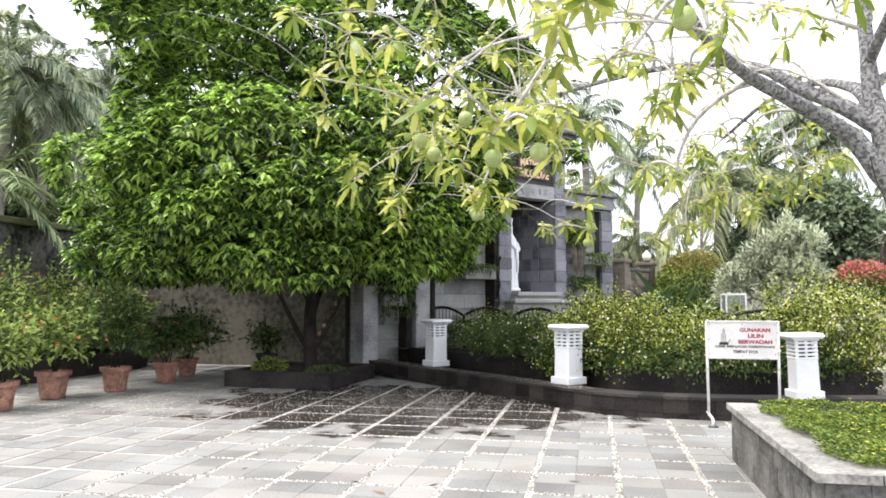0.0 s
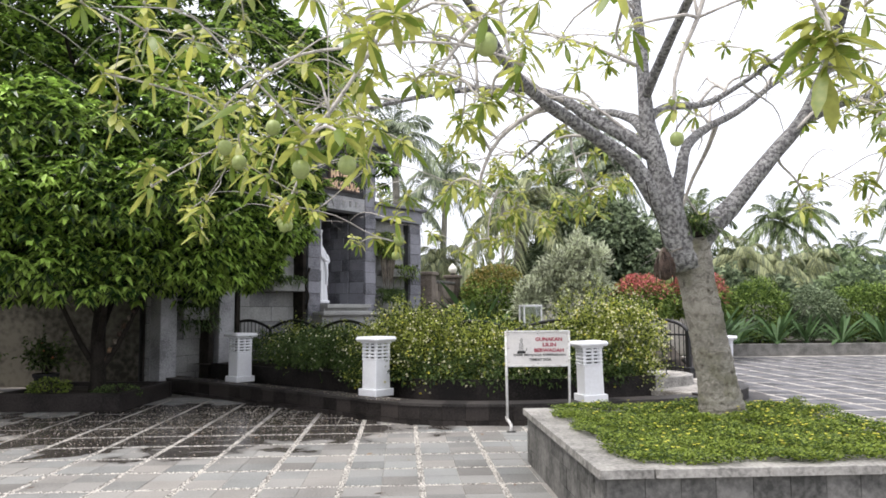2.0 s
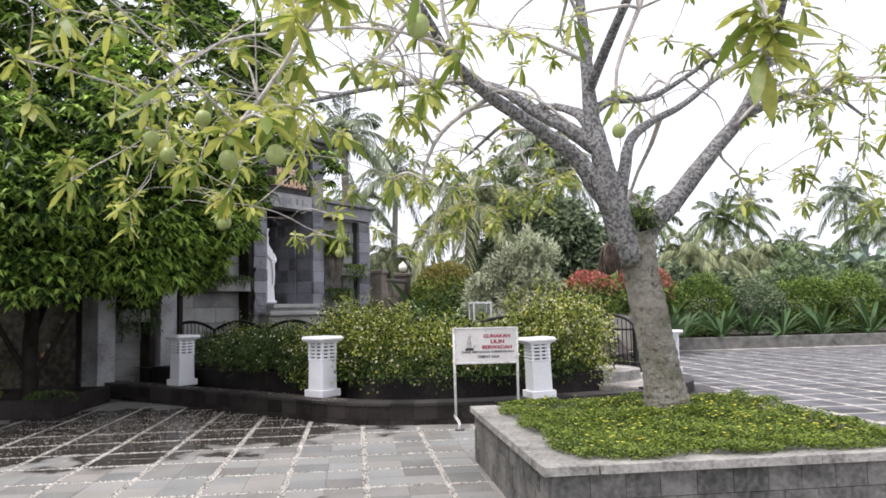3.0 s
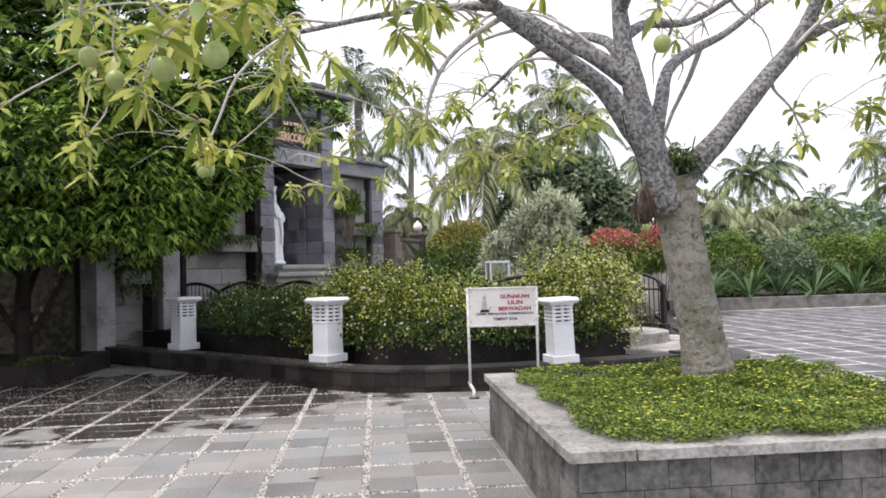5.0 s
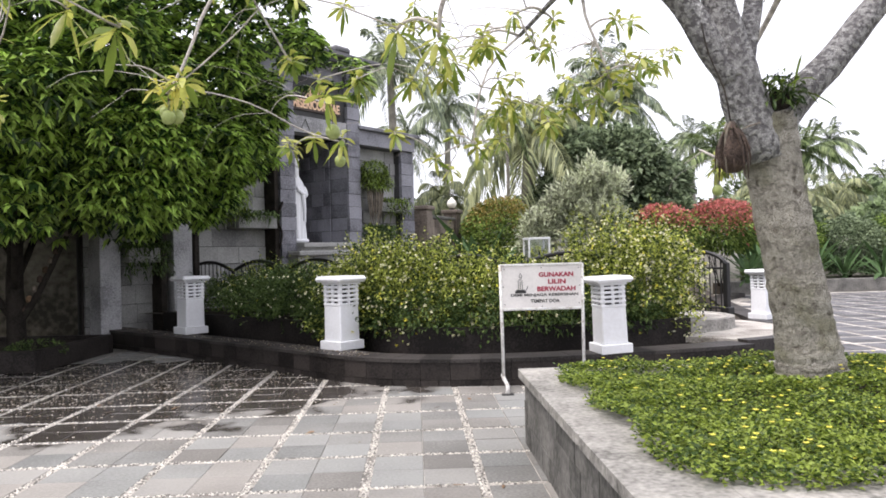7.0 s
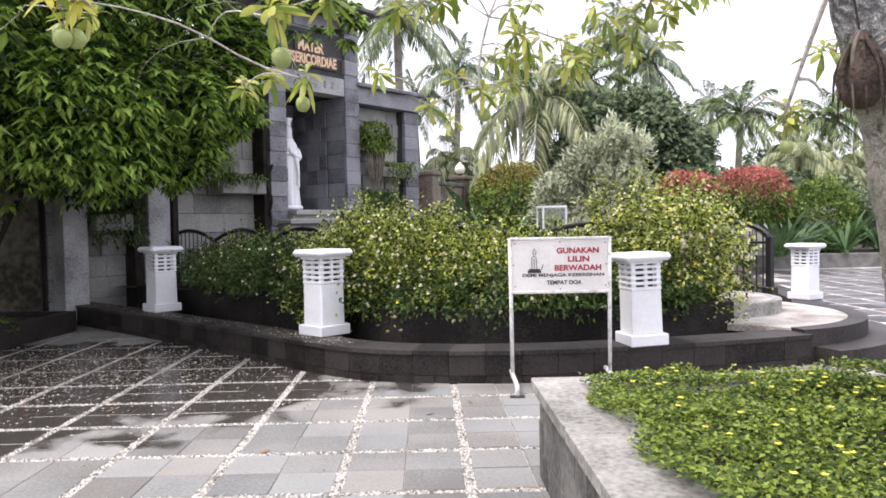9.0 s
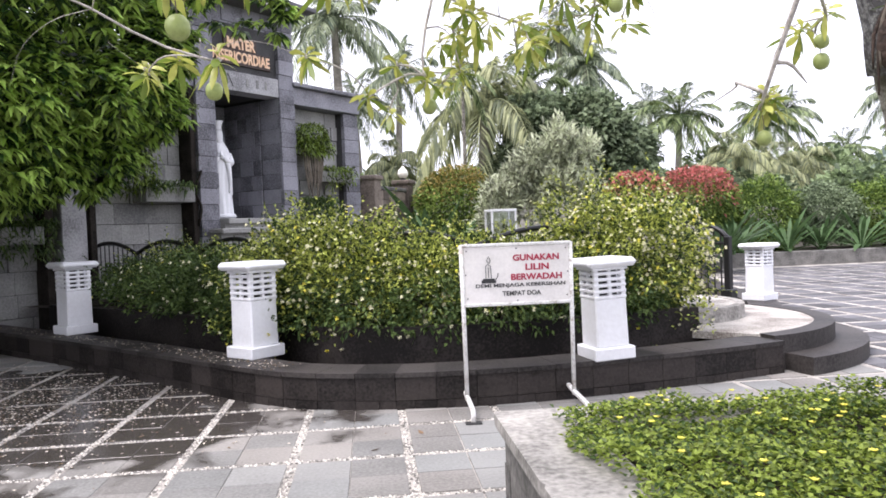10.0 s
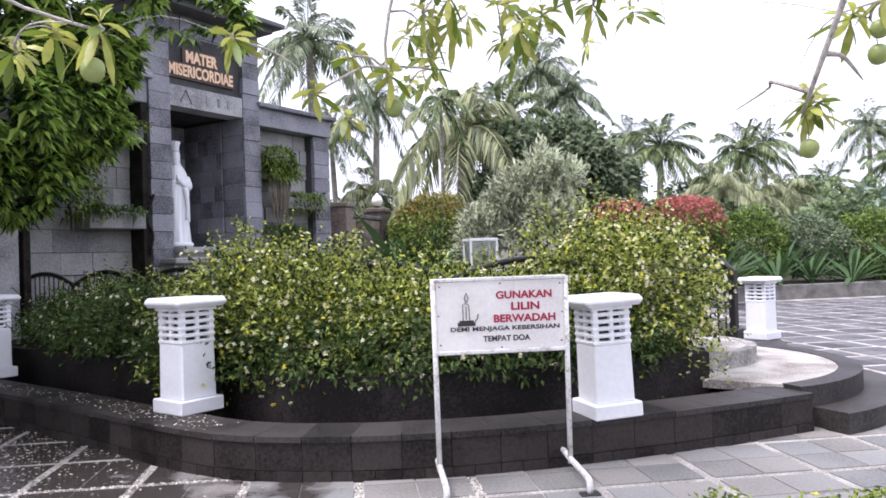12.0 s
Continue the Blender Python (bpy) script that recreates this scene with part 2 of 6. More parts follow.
M_LEAF_YEL = material("yellowing_leaf", (0.42, 0.40, 0.08), 0.45, 0.25, 1.2, 20, 0.05, leaf=0.45, island=0.6)
M_FRUIT = material("green_fruit", (0.29, 0.35, 0.115), 0.38, 0.12, 8, 60, 0.05)
M_LEAF_BIG = material("glossy_leaf", (0.22, 0.32, 0.066), 0.34, 0.6, 0.7, 12, 0.05, leaf=0.2, island=1.1, dark=(0.022, 0.058, 0.014))
M_LEAF_BUSH = material("bush_leaf", (0.238, 0.27, 0.055), 0.45, 0.5, 1.6, 14, 0.05, leaf=0.24, island=0.95, dark=(0.026, 0.052, 0.014), spec=0.25)
# Dull leaf, dark enough to stand in for shade in the low bushes.
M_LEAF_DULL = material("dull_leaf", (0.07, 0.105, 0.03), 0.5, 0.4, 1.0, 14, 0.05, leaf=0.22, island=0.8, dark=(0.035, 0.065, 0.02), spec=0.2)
M_LEAF_GRASS = material("ground_cover_leaf", (0.19, 0.245, 0.038), 0.5, 0.35, 2.0, 14, 0.05, leaf=0.35, island=0.9, dark=(0.05, 0.095, 0.014))
M_LEAF_SILVER = material("silver_leaf", (0.5, 0.535, 0.38), 0.5, 0.25, 1.0, 14, 0.05, leaf=0.38, island=0.6)
M_LEAF_RED = material("red_young_leaf", (0.46, 0.15, 0.135), 0.45, 0.3, 1.0, 14, 0.05, leaf=0.38, island=0.7, dark=(0.22, 0.11, 0.07))
M_LEAF_BRONZE = material("bronze_leaf", (0.26, 0.20, 0.06), 0.5, 0.35, 1.0, 14, 0.05, leaf=0.3, island=0.8, dark=(0.13, 0.15, 0.035))
# Deep and grove greens are paled to put distance haze into the colour.
M_LEAF_DEEP = material("haze_paled_deep_leaf", (0.19, 0.235, 0.14), 0.5, 0.4, 0.4, 8, 0.05, leaf=0.4, island=0.8, dark=(0.075, 0.105, 0.06), spec=0.25)
M_LEAF_MID = material("haze_tinted_grove_leaf", (0.20, 0.26, 0.13), 0.6, 0.35, 0.4, 8, 0.05, leaf=0.4, island=0.8, dark=(0.10, 0.14, 0.075))
M_LEAF_HEDGE = material("hedge_leaf", (0.17, 0.235, 0.055), 0.5, 0.4, 0.6, 10, 0.05, leaf=0.34, island=0.8, dark=(0.055, 0.105, 0.024), spec=0.25)
M_LEAF_LIGHT = material("light_green_leaf", (0.23, 0.29, 0.08), 0.5, 0.4, 0.9, 12, 0.05, leaf=0.34, island=0.9, dark=(0.06, 0.1, 0.03), spec=0.25)
M_PALM = material("palm_leaflet", (0.21, 0.26, 0.12), 0.45, 0.35, 0.5, 8, 0.05, leaf=0.36, island=0.7, dark=(0.07, 0.11, 0.045), spec=0.25)
M_PALM_PALE = material("pale_palm_leaflet", (0.31, 0.33, 0.18), 0.5, 0.3, 0.5, 8, 0.05, leaf=0.38, island=0.7, dark=(0.18, 0.21, 0.13), spec=0.25)
# Far palm fronds carry the haze in their base colour.
M_PALM_FAR = material("haze_tinted_palm_leaflet", (0.29, 0.33, 0.22), 0.6, 0.3, 0.3, 8, 0.05, leaf=0.36, island=0.6, dark=(0.13, 0.17, 0.12), spec=0.2)
M_PALM_TRUNK = material("palm_trunk", (0.27, 0.25, 0.215), 0.9, 0.3, 3, 25, 0.6)
M_PALM_RED = material("red_crownshaft", (0.42, 0.04, 0.035), 0.5, 0.2, 3, 25, 0.1)
# Woods tinted grey-green as aerial haze; there is no real haze volume.
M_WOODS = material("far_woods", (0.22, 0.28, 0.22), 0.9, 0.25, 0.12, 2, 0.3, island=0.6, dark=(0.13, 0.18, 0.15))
M_AGAVE = material("agave_leaf", (0.062, 0.112, 0.042), 0.55, 0.3, 2, 20, 0.05, leaf=0.22, island=0.5, spec=0.2)
M_YFLOWER = material("yellow_petal", (0.85, 0.76, 0.12), 0.6, 0.15, 3, 30, 0, leaf=0.3, island=0.5)
M_WFLOWER = material("cream_petal", (0.82, 0.80, 0.58), 0.6, 0.1, 3, 30, 0, leaf=0.3, island=0.5)
M_OFLOWER = material("orange_petal", (0.75, 0.28, 0.14), 0.6, 0.15, 3, 30, 0, leaf=0.3, island=0.5)
M_LITTER = material("fallen_petals", (0.50, 0.45, 0.38), 0.8, 0.3, 3, 30, 0, island=0.8, dark=(0.16, 0.11, 0.06))
M_DRY = material("dry_leaf", (0.16, 0.10, 0.055), 0.8, 0.3, 9, 60, 0.2, objrand=0.5)
M_HUSK = material("brown_husk", (0.062, 0.042, 0.032), 0.95, 0.45, 12, 70, 1.0)
M_FERN = material("fern_leaf", (0.15, 0.22, 0.03), 0.5, 0.35, 2, 20, 0.05, leaf=0.35, island=0.8)
M_ROOT = material("dry_roots", (0.13, 0.11, 0.085), 0.9, 0.3, 6, 40, 0.4, island=0.5)
M_GLOBE = material("frosted_globe", (0.82, 0.80, 0.70), 0.3, 0.03, 3, 30, 0)
M_BOXFRAME = material("pale_metal_frame", (0.68, 0.69, 0.7), 0.4, 0.08, 5, 40, 0.05)
M_GLASS = bpy.data.materials.new("clear_glass")
M_GLASS.use_nodes = True
_g = M_GLASS.node_tree.nodes["Principled BSDF"]
_g.inputs["Transmission Weight"].default_value, _g.inputs["Roughness"].default_value, _g.inputs["IOR"].default_value = 1.0, 0.1, 1.45
_g.inputs["Base Color"].default_value = (0.9, 0.93, 0.93, 1)


# ---- building blocks ----
class Mesh:
    """Gathers vertices and faces of one part."""

    def __init__(self):
        self.v, self.f = [], []

    def add(self, verts, faces):
        k = len(self.v)
        self.v.extend([tuple(p) for p in verts])
        self.f.extend([tuple(i + k for i in fc) for fc in faces])
        return self

    def box(self, c, s, rz=0.0, bev=0.0, taper=1.0):
        """A box with chamfered edges, centred at c, sizes s, turned rz degrees, its top scaled by taper."""
        bm = bmesh.new()
        bmesh.ops.create_cube(bm, size=1.0)
        for q in bm.verts:
            k = taper if q.co.z > 0 else 1.0
            q.co = Vector((q.co.x * s[0] * k, q.co.y * s[1] * k, q.co.z * s[2]))
        if bev:
            bmesh.ops.bevel(bm, geom=bm.edges[:], offset=bev, segments=1, affect="EDGES")
        r = Matrix.Translation(c) @ Matrix.Rotation(radians(rz), 4, "Z")
        bm.verts.index_update()
        self.add([r @ q.co for q in bm.verts], [[q.index for q in fc.verts] for fc in bm.faces])
        bm.free()
        return self

    def tube(self, pts, radii, segs=8, cap=True, wobble=0.0, seed=0):
        pts = [Vector(p) for p in pts]
        if not isinstance(radii, (list, tuple)):
            radii = [radii] * len(pts)
        rnd = random.Random(seed)
        up = Vector((0.13, 0.21, 0.97)).normalized()
        vs, fs = [], []
        d0 = (pts[1] - pts[0]).normalized()
        side = d0.cross(up)
        if side.length < 0.1:
            side = d0.cross(Vector((1, 0, 0)))
        side.normalize()
        for i, p in enumerate(pts):
            d = (pts[min(i + 1, len(pts) - 1)] - pts[max(i - 1, 0)]).normalized()
            side = (side - d * side.dot(d)).normalized()
            oth = d.cross(side)
            for j in range(segs):
                a = 2 * math.pi * j / segs
                r = radii[i] * (1 + wobble * rnd.uniform(-1, 1))
                vs.append(p + side * (math.cos(a) * r) + oth * (math.sin(a) * r))
        for i in range(len(pts) - 1):
            for j in range(segs):
                k = (j + 1) % segs
                fs.append((i * segs + j, i * segs + k, (i + 1) * segs + k, (i + 1) * segs + j))
        if cap:
            fs.append(tuple(range(segs))[::-1])
            fs.append(tuple(range((len(pts) - 1) * segs, len(pts) * segs)))
        return self.add(vs, fs)

    def lathe(self, profile, centre=(0, 0, 0), segs=20, wave=None):
        vs, fs = [], []
        for i, (r, z) in enumerate(profile):
            for j in range(segs):
                a = 2 * math.pi * j / segs
                rr = r * (wave(a, z) if wave else 1)
                vs.append((centre[0] + rr * math.cos(a), centre[1] + rr * math.sin(a), centre[2] + z))
        for i in range(len(profile) - 1):
            for j in range(segs):
                k = (j + 1) % segs
                fs.append((i * segs + j, i * segs + k, (i + 1) * segs + k, (i + 1) * segs + j))
        fs.append(tuple(range(segs))[::-1])
        fs.append(tuple(range((len(profile) - 1) * segs, len(profile) * segs)))
        return self.add(vs, fs)

    def data(self, name, mat, smooth=False):
        me = bpy.data.meshes.new(name)
        me.from_pydata(self.v, [], self.f)
        me.materials.append(mat)
        if smooth:
            me.polygons.foreach_set("use_smooth", [True] * len(me.polygons))
        me.update()
        return me


def part(name, mesh, mat, parent, label="", smooth=False, m=None):
    """Links a mesh as one object under a thing or a part."""
    me = mesh.data(name, mat, smooth) if isinstance(mesh, Mesh) else mesh
    ob = new(name, me)
    ob.parent = parent
    if m is not None:
        ob.matrix_basis = m
    if label:
        ob["label"] = label
    return ob


def thing(name, m, label, category, group="", kind=""):
    """An empty at a thing's base, which parents its parts."""
    ob = new(name)
    ob.empty_display_size = 0.1
    ob.matrix_basis = m
    return tagged(ob, label, category, group, kind)


def solid(name, mesh, mat, label, category, kind="structure", smooth=False):
    return tagged(part(name, mesh, mat, None, smooth=smooth), label, category, "", kind)


def quads_mesh(name, verts, quads, mats, index=None, smooth=False):
    me = bpy.data.meshes.new(name)
    nv, nq = len(verts), len(quads)
    me.vertices.add(nv)
    me.vertices.foreach_set("co", np.asarray(verts, dtype=np.float32).ravel())
    me.loops.add(nq * 4)
    me.loops.foreach_set("vertex_index", np.asarray(quads, dtype=np.int32).ravel())
    me.polygons.add(nq)
    me.polygons.foreach_set("loop_start", np.arange(0, nq * 4, 4, dtype=np.int32))
    for mt in mats:
        me.materials.append(mt)
    if index is not None:
        me.polygons.foreach_set("material_index", np.asarray(index, dtype=np.int32))
    if smooth:
        me.polygons.foreach_set("use_smooth", np.ones(nq, dtype=bool))
    me.update(calc_edges=True)
    me.validate()
    if not smooth:
        me.shade_flat()
    return me


def unit(a):
    return a / np.maximum(np.linalg.norm(a, axis=-1, keepdims=True), 1e-9)


def leaves(pos, way, length, width, droop=0.2, fold=0.12, roll=0.6, rng=None):
    """Folded, drooping leaf blades: two quads each. pos, way: N x 3; length, width: N. Returns vertices and quads."""
    n = len(pos)
    way = unit(way)
    side = np.cross(way, np.array([0, 0, 1.0]))
    bad = np.linalg.norm(side, axis=1) < 0.05
    side[bad] = (1, 0, 0)
    side = unit(side)
    upv = np.cross(side, way)
    a = rng.uniform(-roll, roll, n)[:, None]
    side, upv = side * np.cos(a) + upv * np.sin(a), upv * np.cos(a) - side * np.sin(a)
    L, W = np.broadcast_to(length, n)[:, None], np.broadcast_to(width, n)[:, None]
    base = pos
    tip = pos + way * L - np.array([0, 0, 1.0]) * L * droop
    mid = pos + way * L * 0.5 - upv * W * fold
    lt = pos + way * L * 0.48 + side * W * 0.5 + upv * W * fold
    rt = pos + way * L * 0.48 - side * W * 0.5 + upv * W * fold
    v = np.stack([base, lt, tip, rt, mid], 1).reshape(-1, 3)
    k = np.arange(n)[:, None] * 5
    q = np.concatenate([k + np.array([[0, 4, 2, 1]]), k + np.array([[0, 3, 2, 4]])], 1).reshape(-1, 4)
    return v, q


def merge(chunks):
    vs, qs, ix, k = [], [], [], 0
    for v, q, i in chunks:
        vs.append(v), qs.append(q + k), ix.append(np.full(len(q), i))
        k += len(v)
    return np.concatenate(vs), np.concatenate(qs), np.concatenate(ix)


def curve_pts(ctrl, n):
    """A smooth line through the control points (Catmull-Rom), n points."""
    c = [Vector(p) for p in ctrl]
    c = [c[0] * 2 - c[1]] + c + [c[-1] * 2 - c[-2]]
    out = []
    m = len(c) - 3
    for k in range(n):
        s = k * m / (n - 1)
        i = min(int(s), m - 1)
        t = s - i
        a, b, d, e = c[i:i + 4]
        out.append(0.5 * ((2 * b) + (d - a) * t + (2 * a - 5 * b + 4 * d - e) * t * t + (3 * b - a - 3 * d + e) * t ** 3))
    return out


def even(pts, step):
    """Points every step metres along a line."""
    out, left = [pts[0].copy()], step
    for a, b in zip(pts, pts[1:]):
        L = (b - a).length
        s = left
        while s <= L:
            out.append(a.lerp(b, s / L))
            s += step
        left = s - L
    return out


def words(name, text, size, mat, parent, m, width=None, bold=0.0, depth=0.002):
    """Raised lettering in the built-in font, centred, squeezed to a width."""
    cu = bpy.data.curves.new(name, "FONT")
    cu.body, cu.size, cu.align_x, cu.align_y = text, size, "CENTER", "CENTER"
    cu.extrude, cu.offset = depth, bold
    tmp = new("letters", cu)
    bpy.context.view_layer.update()
    me = bpy.data.meshes.new_from_object(tmp.evaluated_get(bpy.context.evaluated_depsgraph_get()))
    bpy.data.objects.remove(tmp)
    xs = [q.co.x for q in me.vertices]
    ys = [q.co.y for q in me.vertices]
    k = width / (max(xs) - min(xs)) if width else 1.0
    ky = size / (max(ys) - min(ys))
    cy = (max(ys) + min(ys)) / 2
    for q in me.vertices:
        q.co.x *= k
        q.co.y = (q.co.y - cy) * ky
    me.materials.clear()
    me.materials.append(mat)
    return part(name, me, mat, parent, m=m)

# ---- the yard ----
PITCH, GX, GY = 0.668, 0.62, 8.22
KERB = curve_pts([(-4.35, 14.85, 0), (-2.9, 13.5, 0), (-1.75, 12.4, 0), (-0.75, 11.4, 0), (-0.05, 10.68, 0), (0.45, 10.25, 0), (1.0, 10.04, 0), (1.6, 9.95, 0), (2.2, 9.95, 0), (2.95, 10.05, 0), (3.8, 10.23, 0), (4.5, 10.42, 0)], 140)


def kerb_y(x):
    for a, b in zip(KERB, KERB[1:]):
        if a.x <= x <= b.x:
            return a.y + (b.y - a.y) * (x - a.x) / max(b.x - a.x, 1e-6)
    return None


def offset_line(pts, d):
    """The line moved d metres to its left (into the garden)."""
    out = []
    for i, p in enumerate(pts):
        t = (pts[min(i + 1, len(pts) - 1)] - pts[max(i - 1, 0)]).normalized()
        out.append(Vector((p.x - t.y * d, p.y + t.x * d, p.z)))
    return out


g = Mesh()
g.add([(-900, -900, -0.06), (900, -900, -0.06), (900, 900, -0.06), (-900, 900, -0.06)], [(0, 1, 2, 3)])
solid("ground", g, M_GROUND, "grassy ground reaching to the horizon", "ground")
g = Mesh()
g.add([(-10.6, -6, -0.006), (24, -6, -0.006), (24, 23.2, -0.006), (-10.6, 23.2, -0.006)], [(0, 1, 2, 3)])
PAVE = solid("pavement", g, M_PEBBLE, "courtyard of grey stone squares with white pebble joints", "pavement")

# left boundary walls
w = Mesh()
w.box((-10.75, 5.0, 1.45), (0.3, 22.0, 2.9), bev=0.01)
solid("wall_west", w, M_OLDWALL, "tall weathered dark wall with black mould stains", "wall")
w = Mesh()
w.box((-10.75, 5.0, 2.97), (0.44, 22.0, 0.14), bev=0.02)
solid("trim_west", w, M_MOSS, "mossy coping on the old wall", "coping")
w = Mesh()
w.box((-7.5, 15.95, 1.35), (6.2, 0.3, 2.7), bev=0.01)
solid("wall_north", w, M_PLASTER, "old brown plaster wall with peeling stains", "wall")
w = Mesh()
w.box((-7.5, 15.95, 2.76), (6.2, 0.42, 0.12), bev=0.02)
solid("trim_north", w, M_MOSS, "mossy coping on the plaster wall", "coping")

# raised bed along the west wall
bed = thing("raised_bed", pose(-9.75, 11.5, 0), "long dark stone raised bed along the old wall", "planter")
part("bed_wall", Mesh().box((0.72, 0, 0.19), (0.12, 7.0, 0.38), bev=0.012).box((0, 3.44, 0.19), (1.4, 0.12, 0.38), bev=0.012).box((0, -3.44, 0.19), (1.4, 0.12, 0.38), bev=0.012), M_KERB, bed)
part("soil", Mesh().box((0, 0, 0.165), (1.34, 6.8, 0.32)), M_SOIL, bed)

# garden: soil behind the kerb and the raised part
inner = offset_line(KERB, 0.34)
ring = inner[6:] + [Vector((5.6, 12.6, 0)), Vector((6.2, 14.4, 0)), Vector((8.7, 22.6, 0)), Vector((1.6, 22.4, 0)), Vector((1.0, 20.3, 0)), Vector((-1.4, 17.2, 0)), Vector((-3.9, 14.5, 0))]
g = Mesh().add([(2.6, 15.0, 0.1)] + [(p.x, p.y, 0.1) for p in ring], [(0, i + 1, (i + 1) % len(ring) + 1) for i in range(len(ring))])
solid("soil_trench", g, M_SOIL, "dark damp soil behind the kerb", "soil")
up_line = offset_line(KERB, 0.78)
ring = up_line[8:-6] + [Vector((4.9, 14.2, 0)), Vector((6.0, 15.0, 0)), Vector((8.4, 22.4, 0)), Vector((1.6, 22.3, 0)), Vector((1.0, 20.3, 0)), Vector((-1.4, 17.2, 0)), Vector((-3.6, 15.0, 0))]
g = Mesh().add([(2.6, 15.0, 0.5)] + [(p.x, p.y, 0.47) for p in ring], [(0, i + 1, (i + 1) % len(ring) + 1) for i in range(len(ring))])
solid("garden_bed", g, M_SOIL, "raised planting bed of dark soil", "soil")


def sweep(line, prof):
    """A band with the given (offset, height) outline along a line."""
    m = Mesh()
    rows = [offset_line(line, o) for o, _ in prof]
    n, k = len(line), len(prof)
    vs = []
    for i in range(n):
        for j in range(k):
            vs.append((rows[j][i].x, rows[j][i].y, prof[j][1]))
    fs = []
    for i in range(n - 1):
        for j in range(k):
            a, b = j, (j + 1) % k
            fs.append((i * k + a, (i + 1) * k + a, (i + 1) * k + b, i * k + b))
    fs += [tuple(range(k)), tuple(range((n - 1) * k, n * k))[::-1]]
    return m.add(vs, fs)


KERB_WALL = solid("kerb_wall", sweep(KERB[::3], [(0.025, -0.02), (0.025, 0.232), (0.33, 0.232), (0.33, -0.02)]), M_SHRINE_BACK, "low curved dark stone kerb wall round the garden", "kerb")
solid("retaining_wall", sweep(up_line[6:-4:3], [(-0.02, -0.02), (-0.02, 0.5), (0.08, 0.5), (0.08, -0.02)]), M_KERB, "dark stone retaining wall under the bushes", "wall")

# kerb on the far side of the steps and along the plaza
KERB2 = curve_pts([(5.78, 12.55, 0), (6.2, 13.4, 0), (6.88, 14.7, 0), (7.5, 17.4, 0), (8.4, 20.2, 0), (9.6, 21.9, 0)], 40)
solid("kerb_east", sweep(KERB2, [(0, -0.02), (0, 0.1), (0.42, 0.1), (0.42, -0.02)]), M_KERB_TOP, "dark stone kerb between garden and plaza", "kerb")
w = Mesh().box((17.6, 22.85, 0.17), (16.2, 0.3, 0.38), bev=0.015)
solid("kerb_north", w, M_PLANTER, "grey stone kerb before the hedge", "kerb")
w = Mesh().box((17.6, 24.6, 0.15), (16.4, 3.2, 0.3))
solid("hedge_soil", w, M_SOIL, "soil of the hedge bed", "soil")

# round steps at the garden gate
steps = thing("gate_steps", pose(4.1, 12.1, 0), "round stone steps with white pebble top at the garden gate", "steps")


def sector(r, z0, z1, a0, a1, cx=0.0, cy=0.0, n=28, r0=0.0):
    m = Mesh()
    out = [(cx + r * math.cos(radians(a0 + (a1 - a0) * i / n)), cy + r * math.sin(radians(a0 + (a1 - a0) * i / n))) for i in range(n + 1)]
    if r0:
        out += [(cx + r0 * math.cos(radians(a1 - (a1 - a0) * i / n)), cy + r0 * math.sin(radians(a1 - (a1 - a0) * i / n))) for i in range(n + 1)]
    else:
        out.append((cx, cy))
    k = len(out)
    vs = [(x, y, z0) for x, y in out] + [(x, y, z1) for x, y in out]
    m.add(vs, [tuple(range(k, 2 * k))] + [(i, (i + 1) % k, (i + 1) % k + k, i + k) for i in range(k)])
    return m


part("lower_step", sector(1.92, -0.02, 0.145, -73, -2, r0=1.5), M_KERB_TOP, steps, "dark stone tread")
part("rim", sector(1.64, 0.0, 0.30, -77, 24, r0=1.46), M_KERB_TOP, steps, "dark stone rim")
arc = [(1.47 * math.cos(radians(k)), 1.47 * math.sin(radians(k))) for k in range(-77, 42, 7)]
flat = arc + [(0.2, 1.2), (-0.75, 1.0), (-0.75, -0.42)]
nf = len(flat)
part("pebble_top", Mesh().add([(x, y, 0.225) for x, y in flat] + [(x, y, 0.292) for x, y in flat], [tuple(range(nf, 2 * nf)), tuple(range(nf))[::-1]] + [(i, (i + 1) % nf, (i + 1) % nf + nf, i + nf) for i in range(nf)]), M_PEBBLE, steps, "white pebble surface")
# Dark block set back under the slab, standing in for shade in the gap.
part("shaded_gap_block", sector(1.3, -0.02, 0.226, -70, 40), M_SOIL, steps)
part("upper_rim", sector(0.89, 0.28, 0.43, -130, 60, cx=0.05, cy=0.2, r0=0.8), M_SLAB, steps, "grey stone step rim")
part("upper_pebble_top", sector(0.805, 0.28, 0.424, -130, 60, cx=0.05, cy=0.2), M_PEBBLE, steps)


# ---- the near planter with its tree ----
planter = thing("tree_planter", pose(3.01, 6.39, 0), "square grey stone tree planter with pale cap slabs", "planter")
PX, PY = 2.70, 2.74
part("core", Mesh().box((0, 0, 0.2), (PX - 0.1, PY - 0.1, 0.43)), M_SHRINE_BACK, planter)
rng = np.random.default_rng(3)


